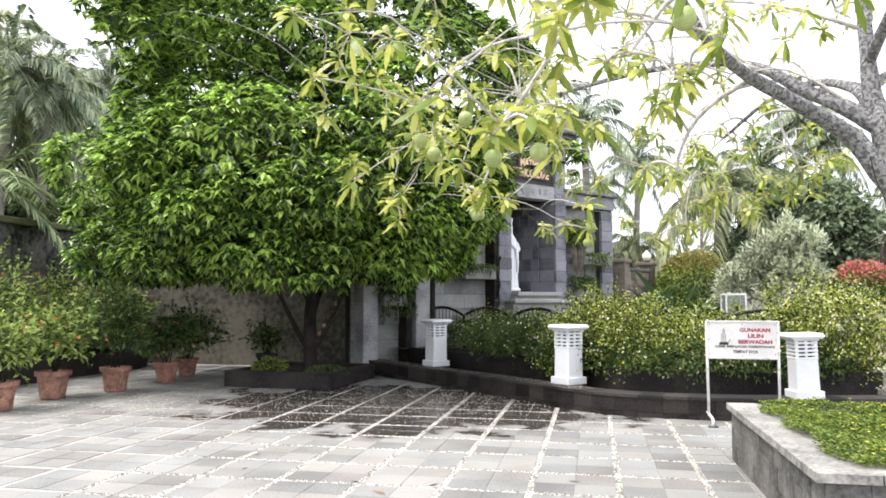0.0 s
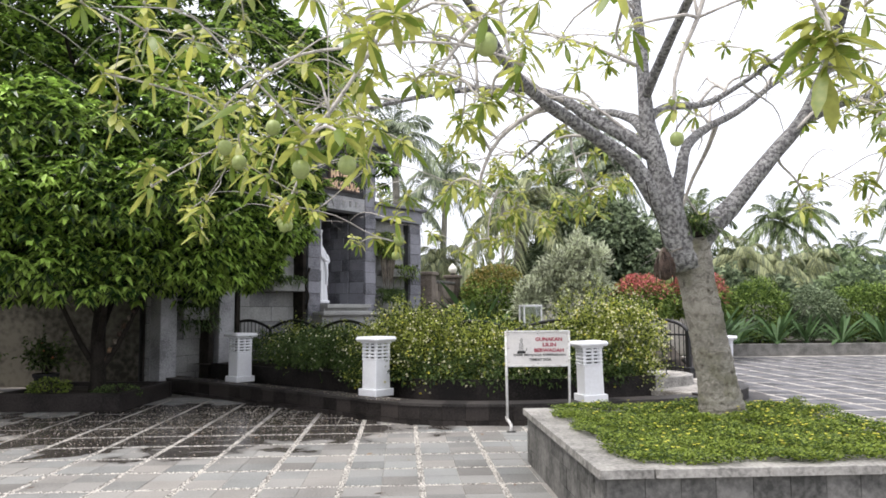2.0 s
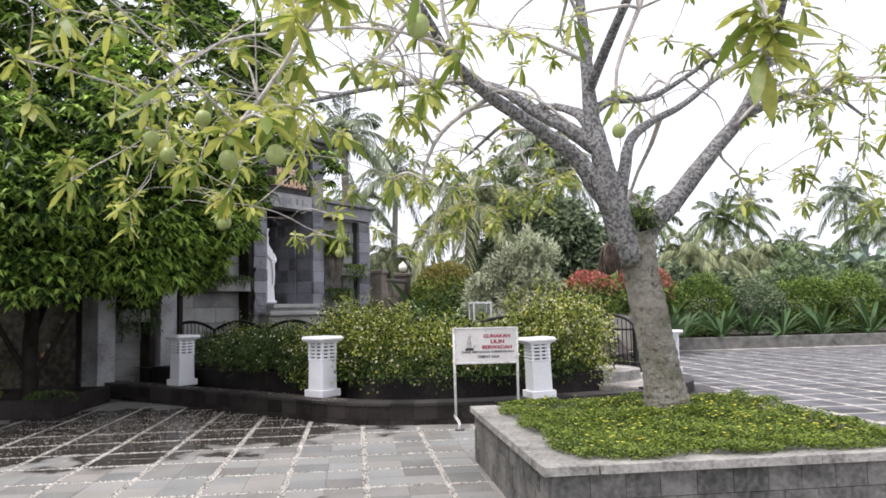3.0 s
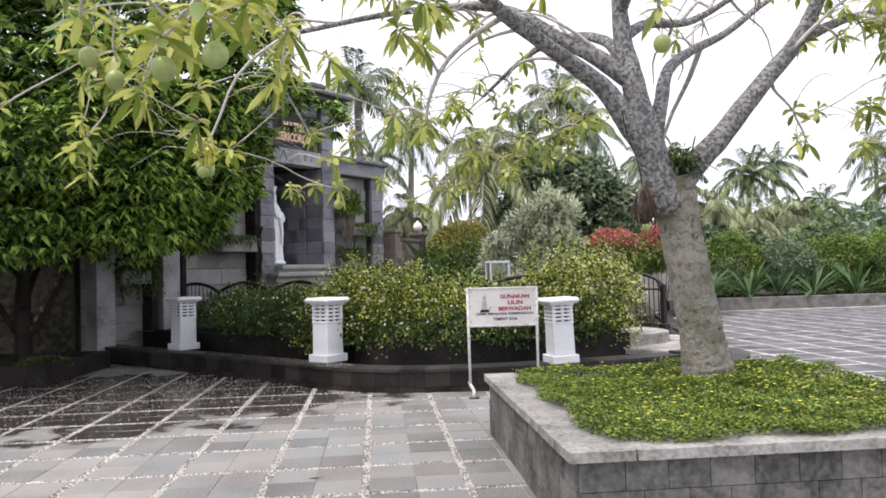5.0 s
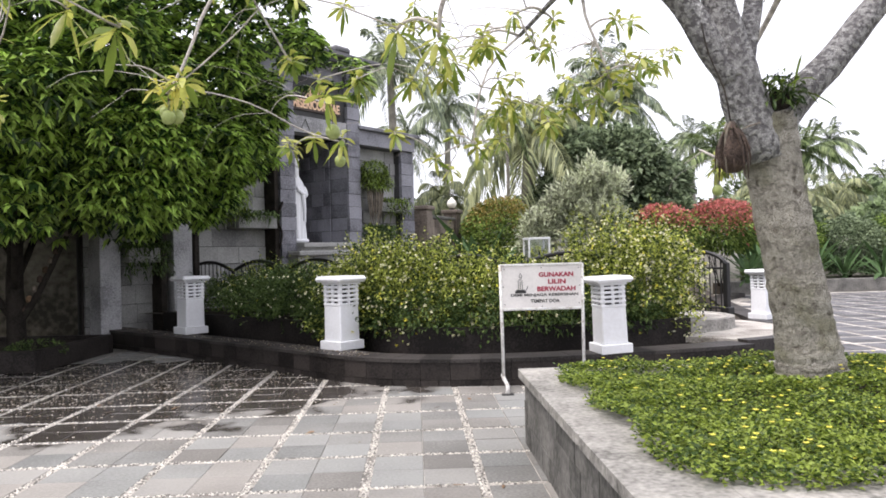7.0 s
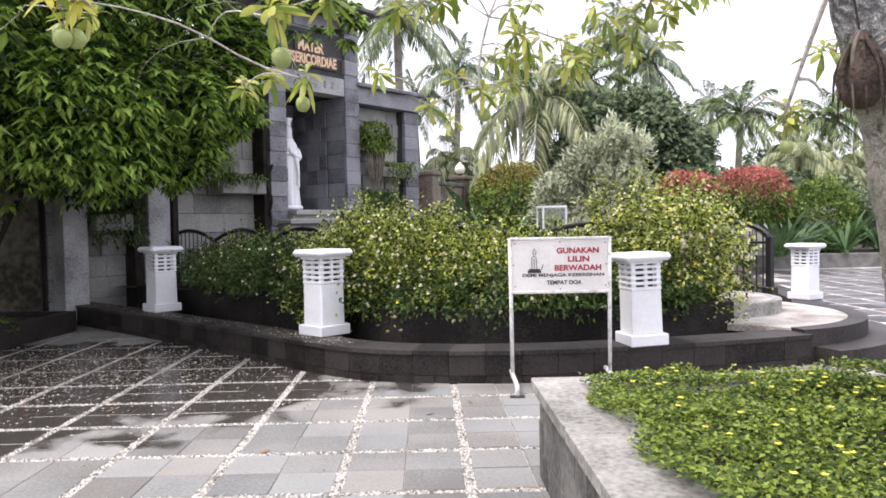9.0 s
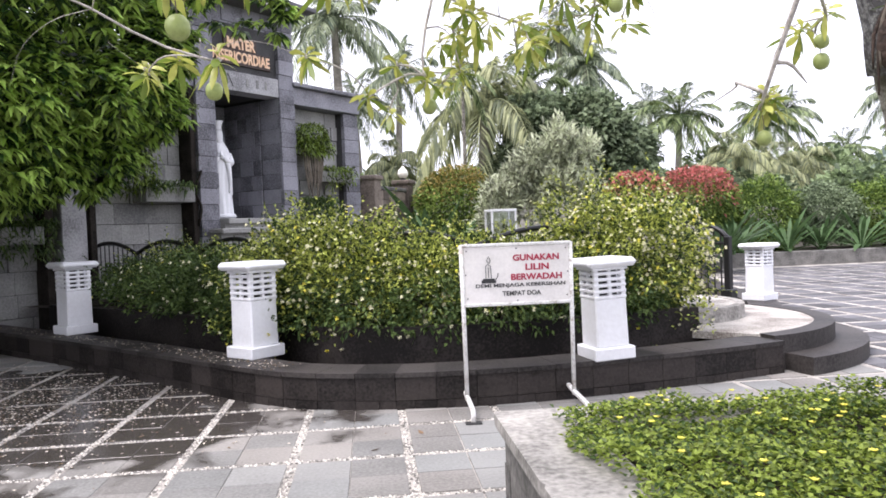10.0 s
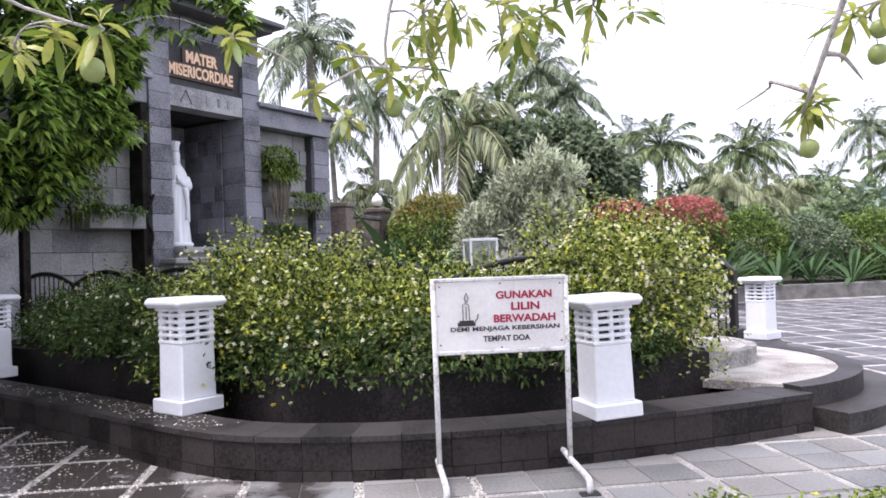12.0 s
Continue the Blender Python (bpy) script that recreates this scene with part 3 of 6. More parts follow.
def clad(parent, x0, x1, y, z0, z1, cols, rows, rz, mat, jitter=0.003, seed=1, name="tile"):
    """Facing tiles in courses on one vertical side; x runs along the side, y is the outer face's distance."""
    r = random.Random(seed)
    w, h = (x1 - x0) / cols, (z1 - z0) / rows
    me = Mesh().box((0, 0, 0), (1, 1, 1), bev=0.012).data(name, mat)
    rot = Matrix.Rotation(radians(rz), 4, "Z")
    for j in range(rows):
        cut = [x0] + [x0 + w * (i + (0.5 if j % 2 else 0.0) + r.uniform(-0.06, 0.06)) for i in range(1 if not j % 2 else 0, cols)] + [x1]
        for a, b in zip(cut, cut[1:]):
            c = Vector(((a + b) / 2, -y + 0.012 + r.uniform(-jitter, jitter), z0 + h * (j + 0.5)))
            part(name, me, mat, parent, m=rot @ Matrix.Translation(c) @ Matrix.Diagonal((b - a - 0.004, 0.03, h - 0.004, 1)))


for rz, ln, dp, sd in ((0, PX, PY, 1), (-90, PY, PX, 2), (90, PY, PX, 3), (180, PX, PY, 4)):
    clad(planter, -ln / 2 + 0.012, ln / 2 - 0.012, dp / 2, -0.01, 0.445, 12, 3, rz, M_PLANTER, seed=sd)
me = Mesh().box((0, 0, 0), (1, 1, 1), bev=0.03).data("cap_slab", M_SLAB)
for sx in (-1, 1):
    for k in range(3):
        L = (PY + 0.08) / 3
        part("cap_slab", me, M_SLAB, planter, m=Matrix.Translation((sx * (PX / 2 - 0.13), -(PY + 0.08) / 2 + L * (k + 0.5), 0.4725)) @ Matrix.Diagonal((0.34, L - 0.0015, 0.055, 1)))
for sy in (-1, 1):
    for k in range(3):
        L = (PX - 0.603) / 3
        part("cap_slab", me, M_SLAB, planter, m=Matrix.Translation((-(PX - 0.603) / 2 + L * (k + 0.5), sy * (PY / 2 - 0.13), 0.4725)) @ Matrix.Diagonal((L - 0.0015, 0.34, 0.055, 1)))


def mound(x, y):
    """Height of the planter's soil at a place."""
    d = math.hypot(x - 3.2, y - 6.9)
    return 0.462 + 0.035 * math.exp(-(d / 0.75) ** 2) + 0.02 * math.sin(x * 7) * math.cos(y * 6)


sm = Mesh()
N = 16
for i in range(N + 1):
    for j in range(N + 1):
        x, y = 1.95 + (4.07 - 1.95) * i / N, 5.31 + (7.47 - 5.31) * j / N
        sm.v.append((x - 3.01, y - 6.39, mound(x, y) - 0.01))
sm.f = [(i * (N + 1) + j, (i + 1) * (N + 1) + j, (i + 1) * (N + 1) + j + 1, i * (N + 1) + j + 1) for i in range(N) for j in range(N)]
part("soil", sm, M_SOIL, planter, smooth=True)

# ground cover of small leaves with yellow flowers
rng = np.random.default_rng(11)
n = 72000
xy = np.stack([rng.uniform(1.74, 4.32, n), rng.uniform(5.0, 7.74, n)], 1)
edge = np.minimum(np.minimum(xy[:, 0] - 1.74, 4.32 - xy[:, 0]), np.minimum(xy[:, 1] - 5.0, 7.74 - xy[:, 1]))
keep = (edge > 0.12 * (0.5 + 0.5 * np.sin(xy[:, 0] * 9) * np.sin(xy[:, 1] * 8 + 1)) + rng.uniform(0, 0.06, n))
keep &= np.hypot(xy[:, 0] - 3.26, xy[:, 1] - 7.01) > 0.2
xy = xy[keep]
n = len(xy)
gz = np.array([mound(a, b) for a, b in xy])
lump = np.array([noise.noise(Vector((a * 3.1, b * 3.1, 0))) for a, b in xy])
rim = (xy[:, 0] < 1.98) | (xy[:, 0] > 4.05) | (xy[:, 1] < 5.34) | (xy[:, 1] > 7.45)
gz[rim] = np.maximum(gz[rim], 0.503)
pos = np.column_stack([xy, gz + rng.uniform(0.0, 0.05, n) + 0.1 * np.clip(lump, 0, 1)])
th = rng.uniform(0, 2 * math.pi, n)
way = np.column_stack([np.cos(th), np.sin(th), rng.uniform(-0.1, 0.9, n)])
a = leaves(pos, way, rng.uniform(0.018, 0.034, n), rng.uniform(0.012, 0.02, n), 0.15, 0.15, 0.8, rng)
nf = 190
fx = np.column_stack([rng.uniform(2.0, 4.15, nf), rng.uniform(5.25, 7.6, nf)])
fz = np.array([mound(p, q) for p, q in fx]) + rng.uniform(0.07, 0.125, nf)
fp = np.repeat(np.column_stack([fx, fz]), 5, axis=0)
th = np.tile(np.arange(5) * 2 * math.pi / 5, nf) + np.repeat(rng.uniform(0, 6, nf), 5)
b = leaves(fp, np.column_stack([np.cos(th), np.sin(th), np.full(nf * 5, 0.45)]), 0.0165, 0.016, 0, 0.1, 0.2, rng)
v, q, ix = merge([(a[0], a[1], 0), (b[0], b[1], 1)])
tagged(new("ground_cover", quads_mesh("ground_cover", v, q, [M_LEAF_GRASS, M_YFLOWER], ix)), "low green ground cover dotted with small yellow flowers", "ground cover", "", "stuff")

# the tree over the yard
tree = thing("fruit_tree", pose(0, 0, 0), "pale-barked tree with long leaves and round green fruit", "tree")
tm = Mesh()
tp = curve_pts([(3.275, 7.02, 0.38), (3.25, 7.01, 0.62), (3.2, 7.0, 0.93), (3.125, 6.99, 1.35), (3.035, 6.97, 1.8), (2.985, 6.94, 2.07)], 22)
tr = [0.31, 0.265, 0.225, 0.205, 0.19, 0.183, 0.178, 0.174, 0.17, 0.168, 0.166, 0.165, 0.164, 0.163, 0.163, 0.164, 0.166, 0.17, 0.175, 0.178, 0.17, 0.15]
tm.tube(curve_pts(tp, 60), [0.96 * tr[min(21, int(i * 21 / 59))] * (1 + 0.012 * math.sin(i * 2.3) + 0.02 * math.sin(i * 0.55)) for i in range(60)], 26, wobble=0.03, seed=4)
part("trunk", tm, M_TRUNK_PALE, tree, "cracked grey-brown bark trunk", True)
BOUGHS = {
    "stem": ([(2.97, 6.94, 1.82), (2.84, 6.88, 2.16), (2.745, 6.85, 2.48), (2.665, 6.83, 2.8), (2.60, 6.83, 3.15), (2.58, 6.85, 3.7), (2.54, 6.90, 4.5)], 0.15, 0.035),
    "front": ([(2.80, 6.86, 2.24), (2.64, 6.84, 2.44), (2.47, 6.80, 2.68), (2.23, 6.70, 2.83), (1.88, 6.48, 2.98), (1.53, 6.10, 3.06), (1.23, 5.70, 3.17), (1.00, 5.30, 3.34), (0.68, 4.66, 3.42)], 0.10, 0.02),
    "west": ([(2.66, 6.83, 2.78), (2.40, 6.90, 2.99), (2.13, 7.02, 3.18), (1.89, 7.22, 3.42), (1.55, 7.50, 3.58), (0.89, 7.86, 3.64), (0.03, 7.75, 3.42)], 0.075, 0.02),
    "east": ([(3.0, 6.96, 1.9), (3.13, 6.91, 2.12), (3.35, 6.88, 2.34), (3.57, 6.86, 2.61), (3.8, 6.85, 2.87), (4.02, 6.80, 3.15), (4.12, 6.60, 3.55), (4.05, 6.20, 3.90), (3.70, 5.40, 4.15)], 0.112, 0.03),
    "back": ([(2.84, 6.90, 2.28), (2.93, 6.95, 2.62), (3.06, 7.10, 2.93), (3.42, 7.50, 3.2), (3.93, 7.86, 3.48), (4.52, 8.18, 3.90), (5.16, 8.50, 4.28)], 0.066, 0.022),
    "north": ([(2.64, 6.85, 2.9), (2.62, 7.32, 3.24), (2.5, 8.07, 3.5), (2.3, 8.92, 3.56), (1.96, 9.56, 3.32)], 0.055, 0.018),
    "inner": ([(2.6, 6.84, 3.1), (2.85, 6.98, 3.26), (3.3, 7.2, 3.36), (3.75, 7.3, 3.62), (4.2, 7.2, 3.95)], 0.05, 0.016),
    "south": ([(2.59, 6.84, 3.3), (2.62, 6.3, 3.6), (2.54, 5.30, 3.85), (2.28, 4.44, 3.90), (1.85, 3.59, 3.74)], 0.05, 0.016),
    "far_east": ([(3.98, 6.81, 3.08), (4.52, 7.00, 3.32), (5.16, 7.32, 3.48), (5.80, 7.64, 3.32)], 0.045, 0.014),
}
anchors = []
for k, (name, (ctrl, r0, r1)) in enumerate(BOUGHS.items()):
    pts = curve_pts(ctrl, 26)
    rad = [r0 + (r1 - r0) * (i / 25) ** 0.8 for i in range(26)]
    part("limb", Mesh().tube(pts, rad, 12, wobble=0.06, seed=k), M_BARK_PALE, tree, "lichen-spotted pale limb", True)
    anchors += [(p, rad[i], k) for i, p in enumerate(pts) if i > 9]


def long_leaf(m, base, az, el, L, W, bend, twist):
    """One strap-like leaf with a raised midrib, arching over."""
    d = Vector((math.cos(az) * math.cos(el), math.sin(az) * math.cos(el), math.sin(el)))
    side = Vector((-math.sin(az), math.cos(az), 0))
    side = (side + Vector((0, 0, twist))).normalized()
    rows = []
    p = Vector(base)
    for i, (s, w) in enumerate(((0, 0.14), (0.25, 0.42), (0.52, 0.9), (0.8, 0.85), (1.0, 0.1))):
        q = p + d * (L * s) + Vector((0, 0, -bend * L * s * s))
        u = side.cross(d).normalized()
        rows.append((q + side * (W * w / 2) + u * (0.08 * W * w), q, q - side * (W * w / 2) + u * (0.08 * W * w)))
    vs = [x for r in rows for x in r]
    fs = []
    for i in range(4):
        fs += [(i * 3, i * 3 + 1, i * 3 + 4, i * 3 + 3), (i * 3 + 1, i * 3 + 2, i * 3 + 5, i * 3 + 4)]
    m.add(vs, fs)


ROSETTES = []
for k in range(7):
    r = random.Random(40 + k)
    m = Mesh()
    for i in range(r.randint(10, 15)):
        long_leaf(m, (0, 0, -0.005 * i), i * 2.4 + r.uniform(-0.3, 0.3), radians(r.uniform(-45, 30) if i > 4 else r.uniform(20, 65)), r.uniform(0.1, 0.175), r.uniform(0.038, 0.054), r.uniform(0.35, 0.95), r.uniform(-0.4, 0.4))
    ROSETTES.append(m.data("sprig", M_LEAF_YEL if k == 6 else M_LEAF_CER, True))
FRUIT = Mesh().lathe([(0.004, -0.051), (0.02, -0.048), (0.035, -0.038), (0.046, -0.018), (0.049, 0.004), (0.045, 0.025), (0.034, 0.041), (0.018, 0.05), (0.003, 0.05)], segs=14).data("fruit", M_FRUIT, True)

rt = random.Random(8)



def twig_to(p, r=0.007, hang=0.12):
    """A thin branch from the nearest limb that arches out and droops to p."""
    p = Vector(p)
    a, ra, k = min(anchors, key=lambda q: (q[0] - p).length + 0.9 * max(0.0, p.z - q[0].z))
    L = (p - a).length
    mid = a.lerp(p, 0.5) + Vector((rt.uniform(-1, 1), rt.uniform(-1, 1), rt.uniform(0.2, 1))) * hang * L
    pts = curve_pts([a, a.lerp(mid, 0.5) + Vector((rt.uniform(-1, 1), rt.uniform(-1, 1), 0.6)) * 0.04 * L, mid, mid.lerp(p, 0.6) + Vector((rt.uniform(-1, 1), rt.uniform(-1, 1), -0.4)) * 0.05 * L, p + Vector((0, 0, -0.02)), p], 12)
    r0 = min(ra * 0.75, 0.013 + 0.011 * L)
    part("twig", Mesh().tube(pts, [r0 + (r - r0) * i / 11 for i in range(12)], 6), M_TWIG, tree, smooth=True)
    for i in (5, 8):
        anchors.append((pts[i], r0 * 0.7, k))
    if L > 0.5:
        i = rt.randrange(4, 9)
        e = pts[i] + Vector((rt.uniform(-1, 1), rt.uniform(-1, 1), rt.uniform(-0.5, 0.7))) * rt.uniform(0.25, 0.6)
        part("twig", Mesh().tube(curve_pts([pts[i], pts[i].lerp(e, 0.5) + Vector((0, 0, 0.05)), e], 6), [r0 * 0.55, r0 * 0.5, r0 * 0.42, r0 * 0.36, r0 * 0.3, 0.003], 5), M_TWIG, tree, smooth=True)


def cluster(p, s=1.0, kind=None):
    k = rt.randrange(6) if kind is None else kind
    part("sprig", ROSETTES[k], M_LEAF_CER, tree, m=Matrix.Translation(p) @ Euler((rt.uniform(-0.5, 0.5), rt.uniform(-0.5, 0.5), rt.uniform(0, 6.3))).to_matrix().to_4x4() @ Matrix.Scale(s, 4))


def fruit(p, s=1.0):
    part("fruit", FRUIT, M_FRUIT, tree, m=Matrix.Translation(p) @ Euler((rt.uniform(-0.3, 0.3), rt.uniform(-0.3, 0.3), 0)).to_matrix().to_4x4() @ Matrix.Scale(s, 4))


FRUITS = [(-0.04, 4.23, 2.15), (0.21, 3.92, 2.11), (-0.70, 7.71, 2.29), (-0.64, 7.74, 2.27), (-0.67, 7.66, 2.25), (0.78, 3.29, 2.45), (0.39, 8.3, 2.02), (1.53, 9.38, 2.1), (3.5, 8.86, 1.78),
          (3.81, 8.75, 2.33), (3.83, 8.79, 2.22), (0.43, 7.47, 2.1), (-0.62, 5.1, 2.45), (-0.35, 5.2, 2.6), (-0.6, 5.4, 2.42), (2.2, 5.1, 2.52), (2.62, 8.9, 2.6), (4.6, 6.6, 2.95)]
for p in FRUITS:
    p = Vector(p)
    top = p + Vector((rt.uniform(-0.04, 0.04), rt.uniform(-0.04, 0.04), rt.uniform(0.12, 0.22)))
    twig_to(top)
    part("stalk", Mesh().tube([top, top.lerp(p, 0.5) + Vector((0.01, 0, 0)), p + Vector((0, 0, 0.04))], 0.0028, 5), M_ROOT, tree)
    fruit(p, rt.uniform(0.85, 1.0))
    cluster(top + Vector((rt.uniform(-0.05, 0.05), rt.uniform(-0.05, 0.05), 0.03)), rt.uniform(0.9, 1.1), 6 if p.y > 7 and p.x < -0.5 else None)
SHOWN = [(2.36, 3.63, 2.62), (0.37, 4.02, 2.9), (-1.1, 5.24, 2.25), (-1.2, 4.7, 2.8), (-0.99, 4.88, 2.85), (-0.73, 4.94, 3.05), (-0.62, 7.9, 2.45), (0.28, 4.17, 2.4), (-0.01, 8.65, 2.2), 
         (-0.66, 5.48, 2.45), (4.78, 6.51, 3.4), (5.04, 7.58, 2.45), (4.89, 7.05, 2.9), (1.75, 9.5, 2.35), (2.1, 9.2, 2.6), (2.6, 9.3, 2.65), (3.55, 8.9, 2.05), (1.13, 9.18, 2.15), (1.28, 9.47, 2.11), (0.79, 8.92, 2.34), (1.75, 9.5, 2.59), (2.09, 9.26, 2.45), (1.64, 9.62, 2.31), (3.66, 8.96, 2.06), (2.35, 9.42, 2.63), (0.16, 8.6, 2.26)]
for p in SHOWN:
    twig_to(p)
    cluster(Vector(p), rt.uniform(0.75, 0.95))
EYES = [Vector(e) for _, e, _, _ in PATH]
made = 0
while made < 285:
    if made < 64:
        p = Vector((rt.uniform(-1.3, 1.2), rt.uniform(3.9, 7.6), rt.uniform(2.25, 3.35)))
    elif made < 74:
        p = Vector((rt.uniform(1.0, 2.7), rt.uniform(8.2, 9.6), rt.uniform(2.3, 2.95)))
    elif made < 84:
        p = Vector((rt.uniform(2.4, 3.4), rt.uniform(8.6, 9.4), rt.uniform(2.7, 3.2)))
    elif made < 112:
        q = rt.uniform(0, 1)
        p = Vector((0.9 + 2.0 * q + rt.uniform(-0.2, 0.2), rt.uniform(8.5, 9.8), 2.45 + 0.2 * q + 0.9 * rt.random()))
    elif made < 162:
        p = Vector((rt.uniform(3.9, 5.7), rt.uniform(5.2, 7.4), rt.uniform(2.3, 3.7)))
    else:
        az, rad = rt.uniform(0, 2 * math.pi), rt.uniform(0.9, 3.9)
        p = Vector((2.6 + rad * math.cos(az), 6.7 + rad * math.sin(az), 3.85 - 0.085 * rad * rad + rt.uniform(-0.6, 0.7)))
    if p.x < -1.4 or (p.x > 3.2 and p.y < 4.0) or (p.z < 3.3 and 6.9 < p.y < 8.2 and p.x < 1.25) or (p.z < 3.5 and p.y > 7.9 and p.x > 3.4):
        continue
    if min((p - e).length for e in EYES) < 1.3 or (p.z < 2.3 and 1.0 < p.x < 4.5 and p.y < 7.9):
        continue
    twig_to(p, hang=0.16)
    cluster(p, rt.uniform(0.75, 1.1))
    made += 1
twig_to(Vector((2.36, 3.72, 2.82)), hang=0.1)
for dz, s in ((0.0, 1.2), (-0.1, 1.5), (-0.2, 1.55)):
    cluster(Vector((2.36, 3.72, 2.8 + dz)), s)
bare = [q for q in anchors]
for _ in range(300):
    a, ra, _k = rt.choice(bare)
    out = Vector((a.x - 2.8, a.y - 6.7, 0))
    d = (out.normalized() + Vector((rt.uniform(-1, 1), rt.uniform(-1, 1), rt.uniform(-0.2, 0.9))) * 0.9).normalized()
    L = rt.uniform(0.5, 1.5)
    e = a + d * L + Vector((0, 0, -0.12 * L))
    if min((e - q).length for q in EYES) < 1.2:
        continue
    r0 = min(ra * 0.65, 0.019)
    part("twig", Mesh().tube(curve_pts([a, a + d * L * 0.4 + Vector((rt.uniform(-1, 1), rt.uniform(-1, 1), 1)) * 0.07, a + d * L * 0.75 + Vector((rt.uniform(-1, 1), rt.uniform(-1, 1), 0.5)) * 0.06, e], 9), [r0 * (1 - 0.09 * i) for i in range(9)], 5), M_TWIG, tree, smooth=True)

# epiphyte in the fork and a hanging husk
ep = thing("epiphyte", pose(3.03, 6.86, 2.13) @ Matrix.Scale(1.35, 4), "small dark fern growing in the tree fork", "fern")
m = Mesh()
r = random.Random(5)
for i in range(26):
    long_leaf(m, (r.uniform(-0.07, 0.07), r.uniform(-0.06, 0.06), 0.02), r.uniform(0, 6.3), radians(r.uniform(10, 80)), r.uniform(0.1, 0.22), 0.014, r.uniform(0.2, 0.7), r.uniform(-0.3, 0.3))
part("fronds", m, M_FERN, ep)
part("root_mass", Mesh().lathe([(0.01, -0.06), (0.05, -0.03), (0.055, 0.0), (0.04, 0.03), (0.01, 0.04)], segs=12, wave=lambda a, z: 1 + 0.2 * math.sin(5 * a + 20 * z)), M_SOIL, ep, smooth=True)
hk = thing("hanging_husk", pose(2.6, 6.5, 1.68) @ Matrix.Scale(0.74, 4), "brown coconut husk orchid holder hung from a limb", "husk")
part("cord", Mesh().tube(curve_pts([(0, 0, 0.3), (-0.02, 0.06, 0.6), (-0.06, 0.22, 0.9), (-0.078, 0.296, 1.15)], 10), 0.006, 6), M_BARK_DARK, hk, smooth=True)
part("husk", Mesh().lathe([(0.01, 0.0), (0.05, 0.01), (0.085, 0.06), (0.1, 0.12), (0.094, 0.18), (0.07, 0.24), (0.045, 0.29), (0.025, 0.33), (0.012, 0.35)], segs=30, wave=lambda a, z: 1 + 0.1 * math.sin(5 * a + 2 * z) + 0.06 * math.sin(14 * a + 30 * z)), M_HUSK, hk, smooth=True)
for i in range(15):
    a = i * 2.399
    k = r.uniform(0.85, 1.15)
    part("fibre", Mesh().tube(curve_pts([(0.01 * math.cos(a), 0.01 * math.sin(a), 0.36), (0.06 * math.cos(a), 0.06 * math.sin(a), 0.28), (0.105 * k * math.cos(a + 0.1), 0.105 * k * math.sin(a + 0.1), 0.17), (0.11 * k * math.cos(a + 0.2), 0.11 * k * math.sin(a + 0.2), r.uniform(-0.06, 0.08))], 7), [0.01, 0.012, 0.013, 0.011, 0.008, 0.006, 0.003], 5), M_HUSK if i % 3 else M_ROOT, hk, smooth=True)
m = Mesh()
for i in range(9):
    long_leaf(m, (0, 0, 0.27), i * 0.7, radians(r.uniform(20, 80)), r.uniform(0.1, 0.2), 0.02, 0.3, 0)
part("sprouts", m, M_LEAF_DULL, hk)
part("tie", Mesh().tube([(0.03, 0, 0.28), (0.12, 0.02, 0.33), (0.22, 0.04, 0.36)], 0.006, 6), M_ROOT, hk)


# ---- bollard lamps ----
def bollard(m, label):
    th = thing("bollard_lamp", m, label, "bollard lamp", "white bollard lamps on the kerb")
    part("base", Mesh().box((0, 0, 0.05), (0.355, 0.355, 0.10), bev=0.008), M_WHITE, th)
    part("body", Mesh().box((0, 0, 0.295), (0.285, 0.285, 0.40), bev=0.012, taper=0.97), M_WHITE, th)
    # Near-black block behind the louvres in place of a shaded hollow.
    part("core", Mesh().box((0, 0, 0.60), (0.17, 0.17, 0.24)), M_SHRINE_BACK, th, "dark block filling in for the shaded lamp hollow")
    for k in range(5):
        part("louvre", Mesh().box((0, 0, 0.505 + 0.048 * k), (0.285, 0.285, 0.026), bev=0.006), M_WHITE, th)
    for sx in (-1, 1):
        for sy in (-1, 1):
            part("corner_post", Mesh().box((sx * 0.117, sy * 0.117, 0.61), (0.04, 0.04, 0.25), bev=0.004), M_WHITE, th)
    for a in range(4):
        part("mullion", Mesh().box((0.122 * math.cos(a * math.pi / 2), 0.122 * math.sin(a * math.pi / 2), 0.61), (0.03, 0.03, 0.25), bev=0.004), M_WHITE, th)
    part("neck", Mesh().box((0, 0, 0.737), (0.31, 0.31, 0.024), bev=0.006), M_WHITE, th)
    part("cap", Mesh().box((0, 0, 0.785), (0.43, 0.43, 0.07), bev=0.028), M_WHITE, th)
    return th


b1 = bollard(pose(0.09, 11.1, 0.27, 0, 0, 46), "white louvred bollard lamp with mould spots")
for x, y, z, ry, rz in ((-2.3, 13.45, 0.27, 0, 45), (2.9, 10.17, 0.268, -1.6, 9), (6.7, 14.8, 0.1, 0, 30)):
    copy_thing(b1, pose(x, y, z, 0, ry, rz) @ Matrix.Scale(0.94 if ry else 1.0, 4))

# ---- the sign ----
sign = thing("notice_sign", pose(2.15, 9.83, 0, 0, 0, -1.5), "white notice board on worn pipe legs before the kerb", "sign")
part("board", Mesh().box((0, 0.0, 0.965), (0.76, 0.012, 0.405), bev=0.003), M_SIGN, sign)
